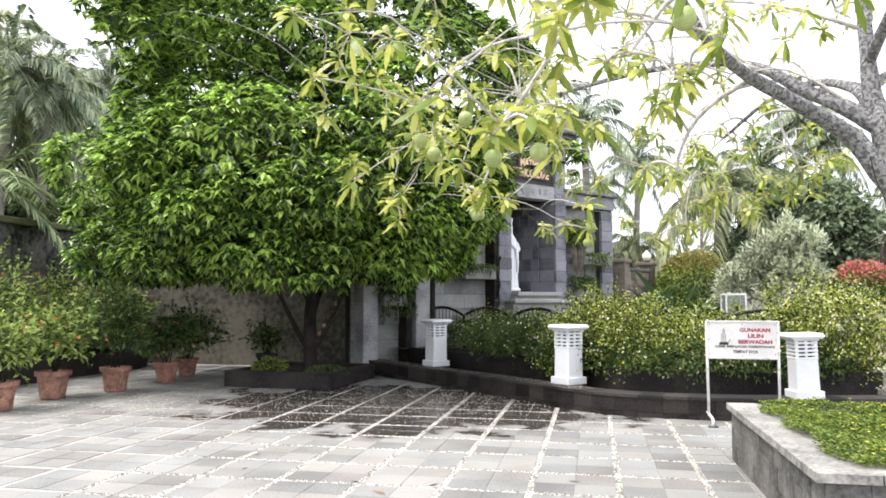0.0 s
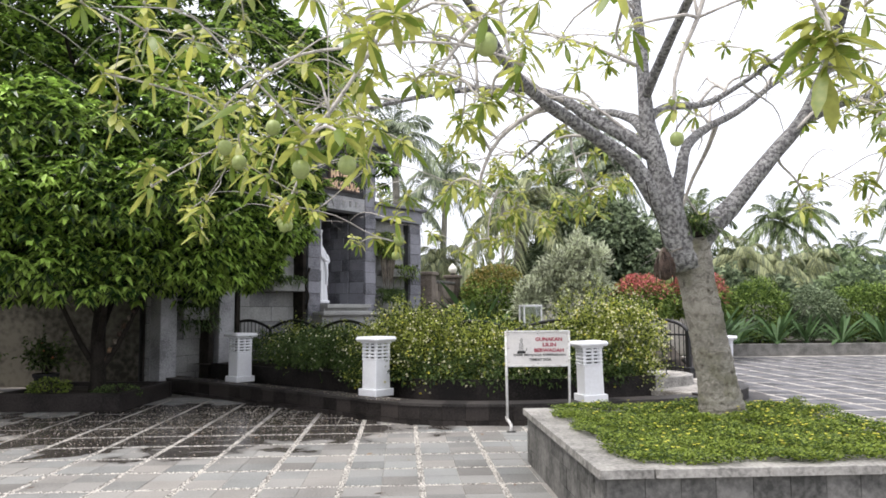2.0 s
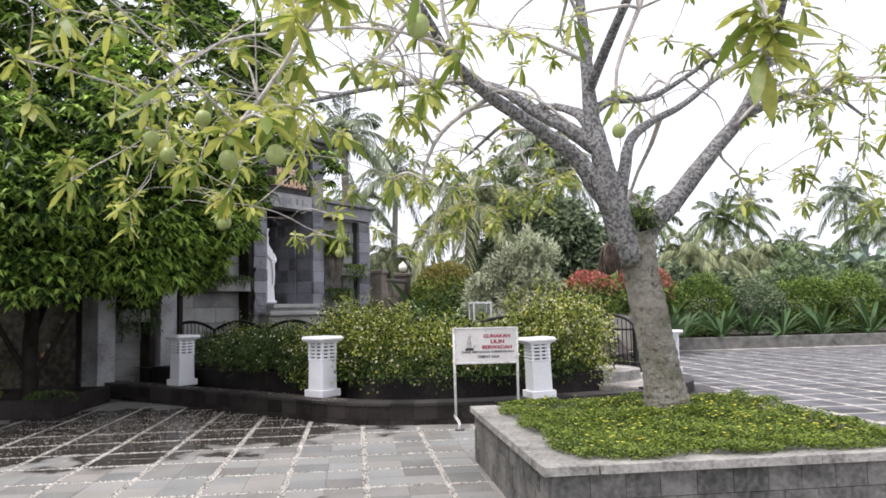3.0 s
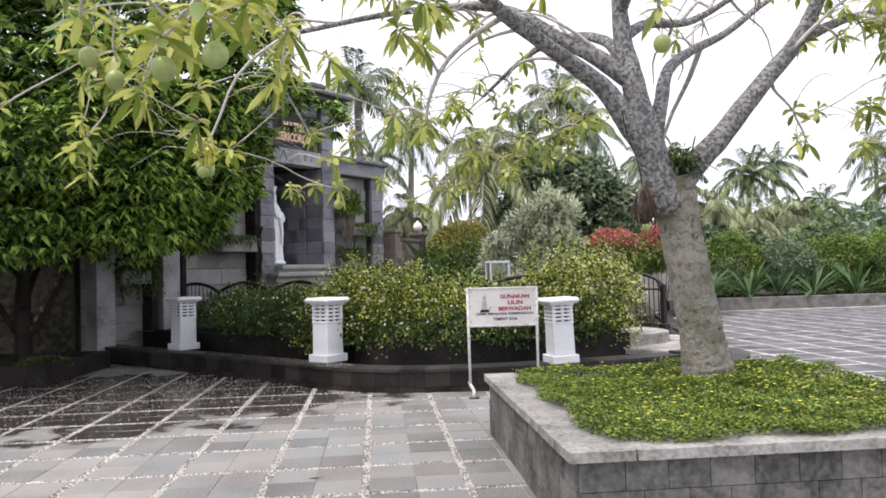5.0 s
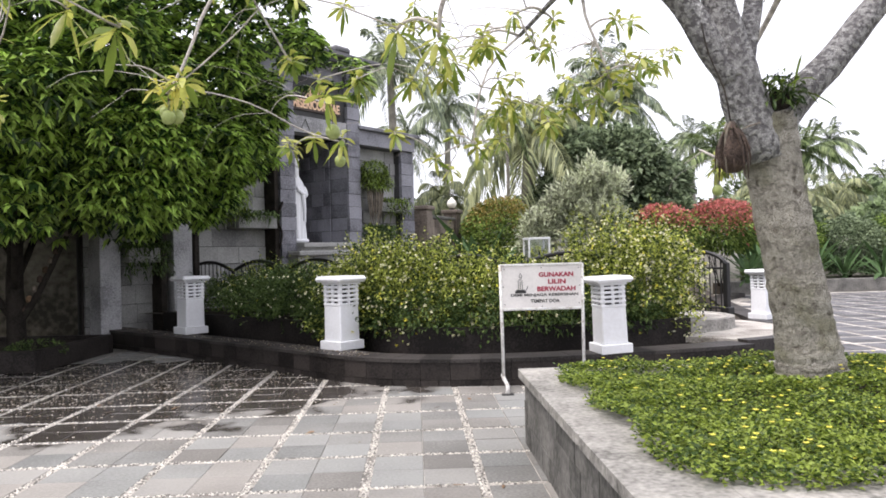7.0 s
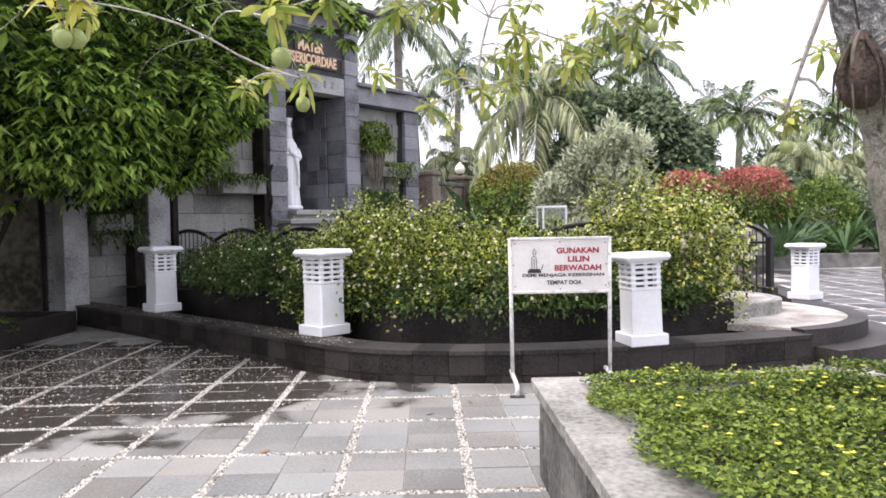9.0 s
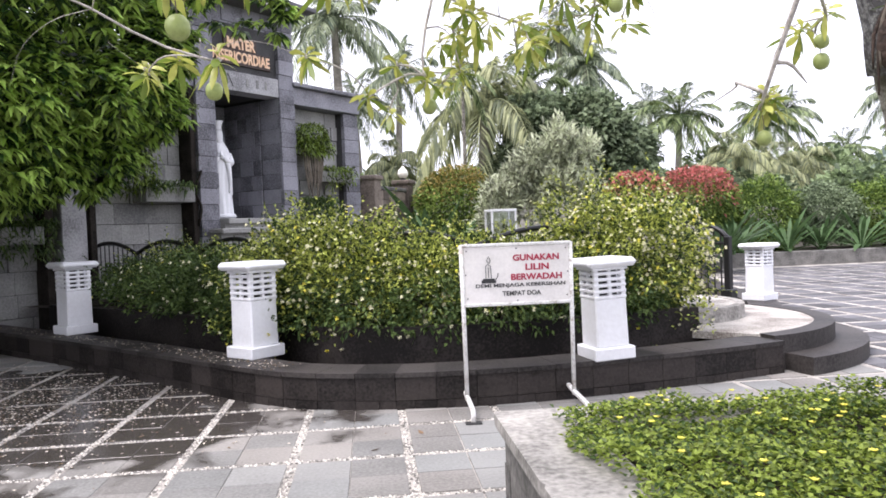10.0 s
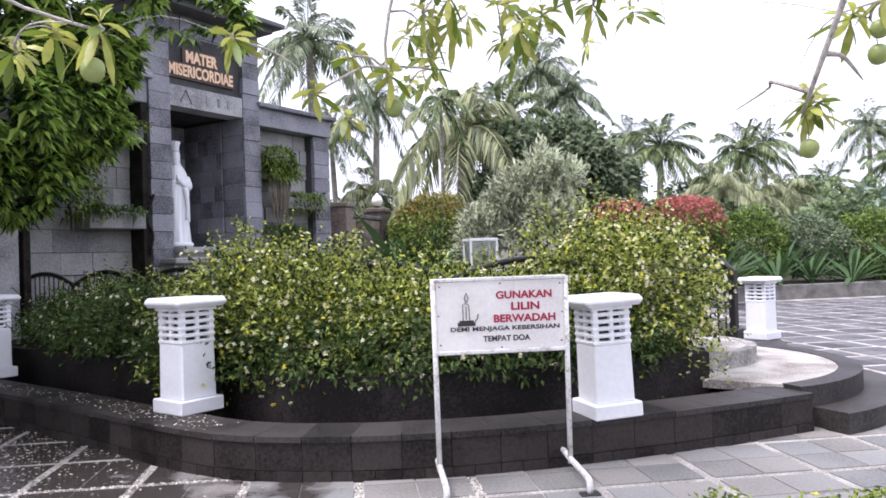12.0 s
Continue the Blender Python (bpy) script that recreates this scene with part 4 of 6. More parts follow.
for sx in (-1, 1):
    part("leg", Mesh().tube([(sx * 0.39, 0, 0.07), (sx * 0.393, 0, 0.6), (sx * 0.397, 0, 1.185)], 0.016, 10), M_PIPE, sign, "chipped white pipe leg", True)
    foot = part("foot", Mesh().tube(curve_pts([(sx * 0.39, 0.2, 0.01), (sx * 0.39, 0.2, 0.07), (sx * 0.39, 0.17, 0.105), (sx * 0.39, 0, 0.095), (sx * 0.39, -0.33, 0.085), (sx * 0.39, -0.38, 0.06), (sx * 0.39, -0.38, 0.01)], 22), 0.018, 10), M_PIPE, sign, "bent white pipe foot", True)
    for yy in (0.2, -0.38):
        part("foot_plate", Mesh().box((sx * 0.39, yy, 0.006), (0.11, 0.06, 0.012), bev=0.003), M_BLACK, foot)
part("top_rail", Mesh().box((0, 0, 1.178), (0.80, 0.03, 0.024), bev=0.005), M_PIPE, sign)
part("bottom_rail", Mesh().box((0, 0, 0.752), (0.79, 0.03, 0.024), bev=0.005), M_PIPE, sign)
FACE = Matrix.Rotation(radians(90), 4, "X")
for text, x, z, size, width, mat, bold in (("GUNAKAN", 0.142, 1.082, 0.046, 0.335, M_RED, 0.0014), ("LILIN", 0.148, 1.014, 0.046, 0.17, M_RED, 0.0014), ("BERWADAH", 0.142, 0.944, 0.046, 0.37, M_RED, 0.0014),
                                           ("DEMI MENJAGA KEBERSIHAN", 0.025, 0.884, 0.034, 0.65, M_BLACK, 0.0007), ("TEMPAT DOA", 0.03, 0.828, 0.034, 0.28, M_BLACK, 0.0007)):
    words("lettering", text, size, mat, sign, Matrix.Translation((x, -0.0085, z)) @ FACE, width, bold, 0.001)
m = Mesh()
m.box((-0.205, -0.008, 0.917), (0.105, 0.004, 0.022)).box((-0.205, -0.008, 0.933), (0.085, 0.004, 0.012))
m.tube([(-0.155, -0.008, 0.93), (-0.14, -0.008, 0.95), (-0.135, -0.008, 0.975)], 0.003, 5)
part("dish_drawing", m, M_BLACK, sign)
m = Mesh()
for pts in ([(-0.225, -0.008, 0.94), (-0.225, -0.008, 1.03), (-0.21, -0.008, 1.04), (-0.19, -0.008, 1.03), (-0.185, -0.008, 0.94)], [(-0.205, -0.008, 1.045), (-0.215, -0.008, 1.07), (-0.203, -0.008, 1.1), (-0.19, -0.008, 1.07), (-0.2, -0.008, 1.045)], [(-0.205, -0.008, 0.945), (-0.206, -0.008, 1.02)]):
    m.tube(pts, 0.0025, 5)
part("candle_drawing", m, M_BLACK, sign)
for x, z in ((-0.36, 1.14), (0.36, 1.14), (-0.36, 0.8), (0.36, 0.8), (0.0, 1.15), (0.0, 0.775), (-0.37, 0.97), (0.37, 0.97)):
    part("screw", Mesh().lathe([(0.005, -0.002), (0.005, 0.001), (0.002, 0.003)], segs=8), M_KERB, sign, m=Matrix.Translation((x, -0.007, z)) @ FACE)


# ---- foliage makers ----
def bush_mesh(name, c, rad, n, ll, lw, mats, flowers=0, fmat=1, fsize=0.02, seed=0, lump=0.25, low=-0.75, deep=0.3, freq=2.2, mix=None, droop=0.25, shoots=0, reach=(0.06, 0.24)):
    """A lumpy shrub of single leaves, thick at the rim and thinner inside; flowers sit on the rim."""
    rng = np.random.default_rng(seed)
    d = unit(rng.normal(size=(n, 3)))
    d = d[d[:, 2] > low]
    n = len(d)
    c, rad = np.array(c, float), np.array(rad, float)
    lf = np.array([noise.noise(Vector(p) * freq + Vector((seed * 3.7, 0, 0))) for p in d])
    rr = (1 + lump * lf) * (1 - np.abs(rng.normal(size=n)) * deep * 0.5)
    pos = c + d * rad * rr[:, None]
    way = d * 0.75 + rng.normal(size=(n, 3)) * 0.55
    chunks = []
    if mix is None:
        v, q = leaves(pos, way, rng.uniform(0.7, 1.25, n) * ll, rng.uniform(0.75, 1.2, n) * lw, droop, 0.14, 1.0, rng)
        chunks.append((v, q, 0))
    else:
        sel = (d[:, 2] + rng.normal(size=n) * 0.3) > mix
        for s, k in ((~sel, 0), (sel, len(mats) - 1)):
            if s.any():
                v, q = leaves(pos[s], way[s], rng.uniform(0.7, 1.25, s.sum()) * ll, rng.uniform(0.75, 1.2, s.sum()) * lw, droop, 0.14, 1.0, rng)
                chunks.append((v, q, k))
    if shoots:
        d = unit(rng.normal(size=(shoots, 3)) + np.array([0, 0, 0.5]))
        lf = np.array([noise.noise(Vector(p) * freq + Vector((seed * 3.7, 0, 0))) for p in d])
        b0 = c + d * rad * (0.92 + lump * lf)[:, None]
        dr = unit(d * 0.7 + np.array([0, 0, 0.5]) + rng.normal(size=d.shape) * 0.35)
        sl = rng.uniform(*reach, shoots)
        st = np.tile(np.linspace(0.2, 1, 9), shoots)[:, None]
        p9 = np.repeat(b0, 9, axis=0) + np.repeat(dr * sl[:, None], 9, axis=0) * st
        w9 = np.repeat(dr, 9, axis=0) * 0.6 + rng.normal(size=p9.shape) * 0.6
        v, q = leaves(p9, w9, ll * rng.uniform(0.6, 1.0, len(p9)), lw * 0.8, droop, 0.14, 1.0, rng)
        chunks.append((v, q, 0))
    if flowers:
        d = unit(rng.normal(size=(flowers, 3)) + np.array([0, -0.5, 0.45]))
        lf = np.array([noise.noise(Vector(p) * freq + Vector((seed * 3.7, 0, 0))) for p in d])
        p = c + d * rad * (1.03 + lump * lf)[:, None]
        p5 = np.repeat(p, 5, axis=0)
        side = unit(np.cross(d, np.array([0.1, 0.2, 1.0])))
        oth = np.cross(side, d)
        th = np.tile(np.arange(5) * 2 * math.pi / 5, flowers)[:, None]
        w5 = np.repeat(side, 5, axis=0) * np.cos(th) + np.repeat(oth, 5, axis=0) * np.sin(th) + np.repeat(d, 5, axis=0) * 0.5
        v, q = leaves(p5, w5, fsize, fsize * 1.25, 0, 0.1, 0.2, rng)
        if isinstance(fmat, tuple):
            pick = np.repeat(rng.random(flowers) < 0.16, 10)
            chunks.append((v, q, fmat[0]))
            vs, qs, ix = merge(chunks)
            ix[-len(q):][pick] = fmat[1]
            return quads_mesh(name, vs, qs, mats, ix)
        chunks.append((v, q, fmat))
    vs, qs, ix = merge(chunks)
    return quads_mesh(name, vs, qs, mats, ix)


def stems(base, c, rad, k, r, seed, mat, parent):
    rnd = random.Random(seed)
    m = Mesh()
    for _ in range(k):
        a = rnd.uniform(0, 6.3)
        end = Vector((c[0] + rad[0] * 0.75 * math.cos(a), c[1] + rad[1] * 0.75 * math.sin(a), c[2] + rad[2] * rnd.uniform(-0.3, 0.5)))
        b = Vector(base) + Vector((rnd.uniform(-1, 1), rnd.uniform(-1, 1), 0)) * 0.06
        m.tube(curve_pts([b, b.lerp(end, 0.45) + Vector((0, 0, 0.12)), end], 7), [r * (1 - 0.1 * i) for i in range(7)], 6)
    return part("woody_base", m, mat, parent, smooth=True)


def shrub(name, base, c, rad, n, ll, lw, mats, label, category="shrub", group="", nstem=7, rstem=0.012, **kw):
    th = thing(name, pose(*base), label, category, group)
    b = Vector(base)
    rel = [c[i] - b[i] for i in range(3)]
    part("foliage", bush_mesh("foliage", rel, rad, n, ll, lw, mats, **kw), mats[0], th)
    stems((0, 0, 0), rel, rad, nstem, rstem, kw.get("seed", 0), M_BARK_DARK, th)
    return th


part("moss_tuft", bush_mesh("moss_tuft", (0, 0, 0.02), (0.1, 0.09, 0.08), 420, 0.05, 0.014, [M_LEAF_DULL], seed=7, lump=0.5, deep=0.5), M_LEAF_DULL, ep)

# ---- flowering bushes in the raised bed ----
FL = [M_LEAF_BUSH, M_WFLOWER, M_YFLOWER]
# Darker leaf set; on low front bushes it paints the shade under the overhang.
DARK_SHADE_FL = [M_LEAF_DULL, M_WFLOWER, M_YFLOWER]
for i, (x, y, z, rx, ry, rz, n, fl, ms) in enumerate((
        (-2.0, 15.0, 0.74, 0.6, 0.6, 0.3, 2300, 30, DARK_SHADE_FL), (-1.12, 13.5, 0.76, 0.66, 0.7, 0.33, 3300, 46, DARK_SHADE_FL), (-0.48, 12.7, 0.78, 0.75, 0.7, 0.36, 4000, 70, DARK_SHADE_FL),
        (0.6, 12.0, 0.82, 0.88, 0.9, 0.68, 9500, 300, FL), (1.45, 11.65, 0.76, 0.8, 0.8, 0.50, 7600, 200, FL), (2.3, 11.75, 0.72, 0.8, 0.85, 0.45, 7000, 150, FL),
        (3.55, 11.8, 0.9, 0.86, 0.88, 0.68, 10500, 560, FL), (-1.0, 14.5, 0.85, 1.0, 0.8, 0.36, 3600, 60, FL), (0.9, 13.4, 0.85, 1.1, 0.8, 0.38, 4200, 110, FL), (3.1, 13.4, 0.85, 1.1, 0.7, 0.34, 3600, 80, FL),
        (0.1, 11.8, 0.58, 0.5, 0.42, 0.32, 2600, 30, DARK_SHADE_FL), (1.9, 11.3, 0.58, 0.6, 0.38, 0.3, 2900, 30, DARK_SHADE_FL), (3.2, 11.25, 0.58, 0.6, 0.4, 0.32, 3000, 36, DARK_SHADE_FL))):
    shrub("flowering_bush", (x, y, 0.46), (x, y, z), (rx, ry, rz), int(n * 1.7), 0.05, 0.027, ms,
          "dense green bush with small cream and yellow flowers" if ms is FL else "dark green bush, low ones darkened as shade, few pale flowers", "bush", "bushes behind the kerb", seed=20 + i, flowers=int(fl * 1.3), fmat=(1, 2), fsize=0.021, lump=0.66, freq=3.3, deep=0.46, droop=0.08, shoots=int(n / 34), reach=(0.08, 0.3))


# Row of low bushes whose dark leaf colour puts in the hem's shade.
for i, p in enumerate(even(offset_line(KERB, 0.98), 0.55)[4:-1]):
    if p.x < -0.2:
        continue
    shrub("flowering_bush", (p.x, p.y, 0.46), (p.x, p.y, 0.6), (0.42, 0.36, 0.27), 1400, 0.05, 0.028, DARK_SHADE_FL, "low overhanging bush in shade-dark leaf colour with few pale flowers", "bush", "bushes behind the kerb", seed=60 + i, flowers=10, fmat=(1, 2), fsize=0.024, lump=0.6, freq=2.4, shoots=30, nstem=4)


# ---- iron fence in the bushes ----
def fence_bay(a, b, base=0.47, top=1.12, rise=0.16):
    a, b = Vector((*a, base)), Vector((*b, base))
    th = thing("iron_fence", Matrix.Translation(a), "black iron fence bay with an arched top rail", "fence", "iron fence bays")
    d = b - a
    n = 12
    arch = [d * (i / n) + Vector((0, 0, top - base + rise * math.sin(math.pi * i / n))) for i in range(n + 1)]
    part("top_rail", Mesh().tube(arch, 0.028, 8), M_IRON, th, smooth=True)
    part("lower_rail", Mesh().tube([Vector((0, 0, 0.12)), d + Vector((0, 0, 0.12))], 0.014, 8), M_IRON, th)
    for i in range(1, n):
        part("bar", Mesh().tube([d * (i / n) + Vector((0, 0, 0.12)), arch[i]], 0.008, 6), M_IRON, th)
    for p in (Vector((0, 0, 0)), d):
        part("post", Mesh().box((p.x, p.y, (top - base) / 2), (0.05, 0.05, top - base), math.degrees(math.atan2(d.y, d.x)), 0.006), M_IRON, th)


FENCE = even(offset_line(KERB, 1.75), 1.45)
for a, b in zip(FENCE[0:], FENCE[1:]):
    fence_bay((a.x, a.y), (b.x, b.y))
gate = thing("iron_gate", pose(5.27, 12.88, 0.29, 0, 0, 122), "black iron gate leaf with an arched head", "gate")
part("post", Mesh().box((0, 0, 0.4), (0.075, 0.075, 0.8), bev=0.008).box((0, 0, 0.09), (0.14, 0.14, 0.18), bev=0.01), M_IRON, gate)
part("arch", Mesh().tube(curve_pts([(0, 0, 0.78), (0.12, 0, 0.88), (0.34, 0, 0.95), (0.62, 0, 0.97)], 12), 0.03, 8), M_IRON, gate, smooth=True)
part("top_rail", Mesh().tube([(0, 0, 0.72), (0.62, 0, 0.72)], 0.016, 8), M_IRON, gate)
part("lower_rail", Mesh().tube([(0, 0, 0.16), (0.62, 0, 0.16)], 0.016, 8), M_IRON, gate)
for i in range(6):
    part("bar", Mesh().tube([(0.09 + 0.09 * i, 0, 0.1), (0.09 + 0.09 * i, 0, 0.9)], 0.009, 6), M_IRON, gate)

# ---- glass candle box ----
cb = thing("candle_box", pose(2.95, 14.9, 0.47, 0, 0, 8) @ Matrix.Diagonal((0.8, 0.8, 0.99, 1)), "glass candle box with a pale metal frame on a post", "candle box")
part("stand", Mesh().box((0, 0, 0.31), (0.1, 0.1, 0.62), bev=0.006).box((0, 0, 0.63), (0.46, 0.4, 0.03), bev=0.005), M_BOXFRAME, cb)
for sx in (-1, 1):
    for sy in (-1, 1):
        part("corner_bar", Mesh().box((sx * 0.215, sy * 0.185, 0.855), (0.032, 0.032, 0.42), bev=0.003), M_BOXFRAME, cb)
part("top_frame", Mesh().box((0, 0, 1.07), (0.47, 0.41, 0.034), bev=0.004), M_BOXFRAME, cb)
for sx, sy, w, d in ((0, -0.187, 0.42, 0.005), (0, 0.187, 0.42, 0.005), (-0.217, 0, 0.005, 0.36), (0.217, 0, 0.005, 0.36)):
    part("pane", Mesh().box((sx, sy, 0.855), (w, d, 0.40)), M_GLASS, cb).visible_shadow = False
part("holder", Mesh().box((0.07, 0, 0.76), (0.06, 0.06, 0.24), bev=0.01), M_BLACK, cb)

# ---- the shrine ----
shrine = thing("shrine", pose(-1.35, 17.24, 0, 0, 0, 50), "grey stone block shrine with a deep niche and side walls", "shrine")
UNIT = {}


def blocks(parent, x0, x1, y, z0, z1, bw, bh, mat, seed, axis="x", face=-1, proud=0.03):
    """Courses of stone blocks on a wall; axis x: along x at depth y; axis y: along y at x = y."""
    if mat.name not in UNIT:
        UNIT[mat.name] = Mesh().box((0, 0, 0), (1, 1, 1), bev=0.025).data("block", mat)
    r = random.Random(seed)
    rows = max(1, round((z1 - z0) / bh))
    h = (z1 - z0) / rows
    for j in range(rows):
        x = x0
        first = True
        while x < x1 - 0.01:
            w = bw * r.uniform(0.8, 1.25) * (0.6 if first and j % 2 else 1.0)
            first = False
            e = x + w if x + w < x1 - bw * 0.35 else x1
            p = r.uniform(0.3, 1.0) * proud
            c, s = ((x + e) / 2, z0 + h * (j + 0.5)), (e - x - 0.008, h - 0.008)
            if axis == "x":
                mm = Matrix.Translation((c[0], y - face * 0.03 + face * p / 2, c[1])) @ Matrix.Diagonal((s[0], 0.06 + p, s[1], 1))
            else:
                mm = Matrix.Translation((y - face * 0.03 + face * p / 2, c[0], c[1])) @ Matrix.Diagonal((0.06 + p, s[0], s[1], 1))
            part("block", UNIT[mat.name], mat, parent, m=mm)
            x = e


pl = part("left_pillar", Mesh().box((-0.19, 0.3, 2.64), (0.34, 0.54, 5.28)), M_SHRINE_BACK, shrine)
blocks(pl, -0.38, 0.0, 0.03, 0, 5.28, 0.6, 0.27, M_SHRINE_DARK, 1)
blocks(pl, 0.05, 0.55, -0.02, 1.6, 3.8, 0.6, 0.27, M_SHRINE_DARK, 2, "y", 1)
blocks(pl, 0.05, 0.55, -0.36, 3.9, 5.28, 0.6, 0.27, M_SHRINE_DARK, 3, "y", -1)
pr = part("right_pillar", Mesh().box((1.635, 0.3, 2.64), (0.34, 0.54, 5.28)), M_SHRINE_BACK, shrine)
blocks(pr, 1.45, 1.82, 0.03, 0, 5.28, 0.6, 0.27, M_SHRINE_DARK, 4)
blocks(pr, 0.05, 0.55, 1.80, 3.9, 5.28, 0.6, 0.27, M_SHRINE_DARK, 5, "y", 1)
blocks(pr, 0.05, 0.56, 1.475, 1.6, 3.8, 0.6, 0.27, M_SHRINE_DARK, 25, "y", -1)
part("niche_shell", Mesh().box((0.72, 1.72, 2.6), (2.3, 0.2, 5.2)).box((-0.15, 1.05, 2.6), (0.2, 1.2, 5.2)).box((1.6, 1.05, 2.6), (0.2, 1.2, 5.2)).box((0.72, 0.9, 4.4), (1.7, 1.6, 1.1)), M_SHRINE_BACK, shrine)
nb = part("niche_back", Mesh().box((0.72, 1.6, 2.7), (1.44, 0.04, 2.2)), M_SHRINE_BACK, shrine)
blocks(nb, 0.0, 1.45, 1.56, 1.6, 3.8, 0.3, 0.27, M_SHRINE_DARK, 6)
nr = part("niche_side", Mesh().box((1.48, 1.05, 2.7), (0.04, 1.0, 2.2)), M_SHRINE_BACK, shrine)
blocks(nr, 0.57, 1.55, 1.45, 1.6, 3.8, 0.3, 0.27, M_SHRINE_DARK, 7, "y", -1)
part("plinth", Mesh().box((0.72, 0.75, 0.76), (1.44, 1.7, 1.52)).box((0.72, 0.3, 1.565), (1.44, 1.0, 0.09), bev=0.01).box((0.72, -0.2, 1.4), (2.0, 0.36, 0.09), bev=0.015).box((0.72, -0.12, 0.68), (1.9, 0.3, 1.36)), M_SHRINE, shrine)
part("niche_floor", Mesh().box((0.72, 0.85, 1.585), (1.4, 1.4, 0.06)), M_LINTEL, shrine)
ln = part("lintel", Mesh().box((0.725, 0.2, 3.965), (1.45, 0.34, 0.33), bev=0.006), M_LINTEL, shrine, "pale stone lintel")
for x in (0.3, 0.72, 0.95, 1.15):
    if x == 0.3:
        part("chevron", Mesh().tube([(x - 0.11, 0.028, 3.87), (x, 0.022, 4.07), (x + 0.11, 0.028, 3.87)], 0.012, 6), M_SHRINE, ln)
    else:
        part("relief", Mesh().box((x, 0.03, 3.97), (0.06, 0.02, 0.14), bev=0.008), M_SHRINE, ln)
up = part("upper_panel", Mesh().box((0.725, 0.3, 4.7), (1.45, 0.3, 1.14)), M_SHRINE_BACK, shrine)
blocks(up, 0.0, 1.45, 0.14, 4.13, 5.28, 0.5, 0.29, M_SHRINE_DARK, 8)
part("roof", Mesh().box((0.72, 0.78, 5.325), (2.4, 2.1, 0.09), bev=0.01).box((0.72, 0.78, 5.41), (2.7, 2.4, 0.08), bev=0.015), M_PLAZA, shrine, "dark overhanging roof slab")
part("roof_ornament", Mesh().box((1.0, -0.2, 5.52), (0.45, 0.4, 0.15), bev=0.05), M_PLAZA, shrine)
# wings
wr = part("right_wing", Mesh().box((2.7, 0.55, 1.95), (1.8, 0.3, 3.9)), M_SHRINE_BACK, shrine)
blocks(wr, 1.84, 3.28, 0.38, 0.4, 3.72, 0.4, 0.28, M_SHRINE, 9, proud=0.07)
blocks(wr, 3.28, 3.72, 0.14, 0, 3.72, 0.8, 0.27, M_SHRINE_DARK, 10)
part("pilaster_core", Mesh().box((3.5, 0.45, 1.86), (0.4, 0.5, 3.72)), M_SHRINE_BACK, wr)
part("cornice", Mesh().box((2.77, 0.36, 3.89), (1.9, 0.6, 0.32), bev=0.01), M_SHRINE_DARK, wr)
part("cornice_cap", Mesh().box((2.79, 0.32, 4.09), (2.02, 0.72, 0.08), bev=0.015), M_SHRINE_DARK, wr)
wlf = part("left_wing", Mesh().box((-2.2, 0.46, 1.95), (3.7, 0.12, 3.9)), M_SHRINE_BACK, shrine)
blocks(wlf, -2.3, -0.5, 0.38, 0.3, 3.75, 0.46, 0.31, M_SHRINE, 11, proud=0.07)
blocks(wlf, -4.02, -2.3, 0.38, 0.0, 3.75, 0.5, 0.31, M_SHRINE, 12, proud=0.06)
part("cornice", Mesh().box((-2.2, 0.36, 3.95), (3.7, 0.6, 0.36), bev=0.01), M_SHRINE_DARK, wlf)
part("cornice_cap", Mesh().box((-2.2, 0.32, 4.17), (3.75, 0.74, 0.08), bev=0.015), M_SHRINE_DARK, wlf)
# Pale ones are pilasters; thin dark boxes draw the dark slots beside them.
for x, w, mt in ((-3.77, 0.34, M_LINTEL), (-2.5, 0.36, M_LINTEL), (-2.83, 0.12, M_BARK_DARK), (-2.2, 0.1, M_BARK_DARK), (-0.44, 0.1, M_BARK_DARK), (-4.0, 0.1, M_KERB)):
    part("pilaster", Mesh().box((x, 0.2 if mt is M_LINTEL else 0.43 if mt is M_KERB else 0.24, 1.88), (w, 0.1 if mt is M_KERB else 0.36, 3.76), bev=0.01), mt, wlf)
for x0, x1, z in ((-1.25, -0.52, 3.14), (-1.4, -0.52, 1.88), (-2.2, -1.6, 2.3), (-3.5, -2.95, 1.3)):
    part("trough", Mesh().box(((x0 + x1) / 2, 0.17, z + 0.12), (x1 - x0, 0.42, 0.24), bev=0.01), M_SHRINE, wlf, "cantilevered stone planting trough")
part("trough", Mesh().box((2.85, 0.17, 2.4), (0.86, 0.42, 0.2), bev=0.01), M_SHRINE, wr, "cantilevered stone planting trough")
part("trough", Mesh().box((2.2, 0.2, 2.88), (0.66, 0.42, 0.16), bev=0.01), M_SHRINE, wr, "cantilevered stone planting trough")

# plaque
plq = part("plaque", Mesh().box((0.64, 0.09, 4.385), (1.34, 0.05, 0.26), bev=0.006).box((0.64, 0.092, 4.63), (0.72, 0.05, 0.24), bev=0.006), M_PLAQUE, shrine, "dark wooden name board")
words("lettering", "MATER", 0.19, M_GOLD, plq, Matrix.Translation((0.64, 0.06, 4.625)) @ FACE, 0.62, 0.008, 0.01)
words("lettering", "MISERICORDIAE", 0.19, M_GOLD, plq, Matrix.Translation((0.64, 0.06, 4.39)) @ FACE, 1.27, 0.006, 0.01)

# statue: a plain robed shape
sm = Mesh()


def robe(a, z):
    k = min(1.0, max(0.0, (1.25 - z) / 0.5))
    fold = 0.05 * math.sin(7 * a + 1.8 * math.sin(2.2 * z)) + 0.03 * math.sin(15 * a - 2.5 * z)
    return 1 + fold * (0.35 + 0.65 * k)


def veil(a, z):
    return (1 + 0.04 * math.sin(11 * a + 2 * z)) * (0.86 if math.sin(a) < -0.55 else 1.0)


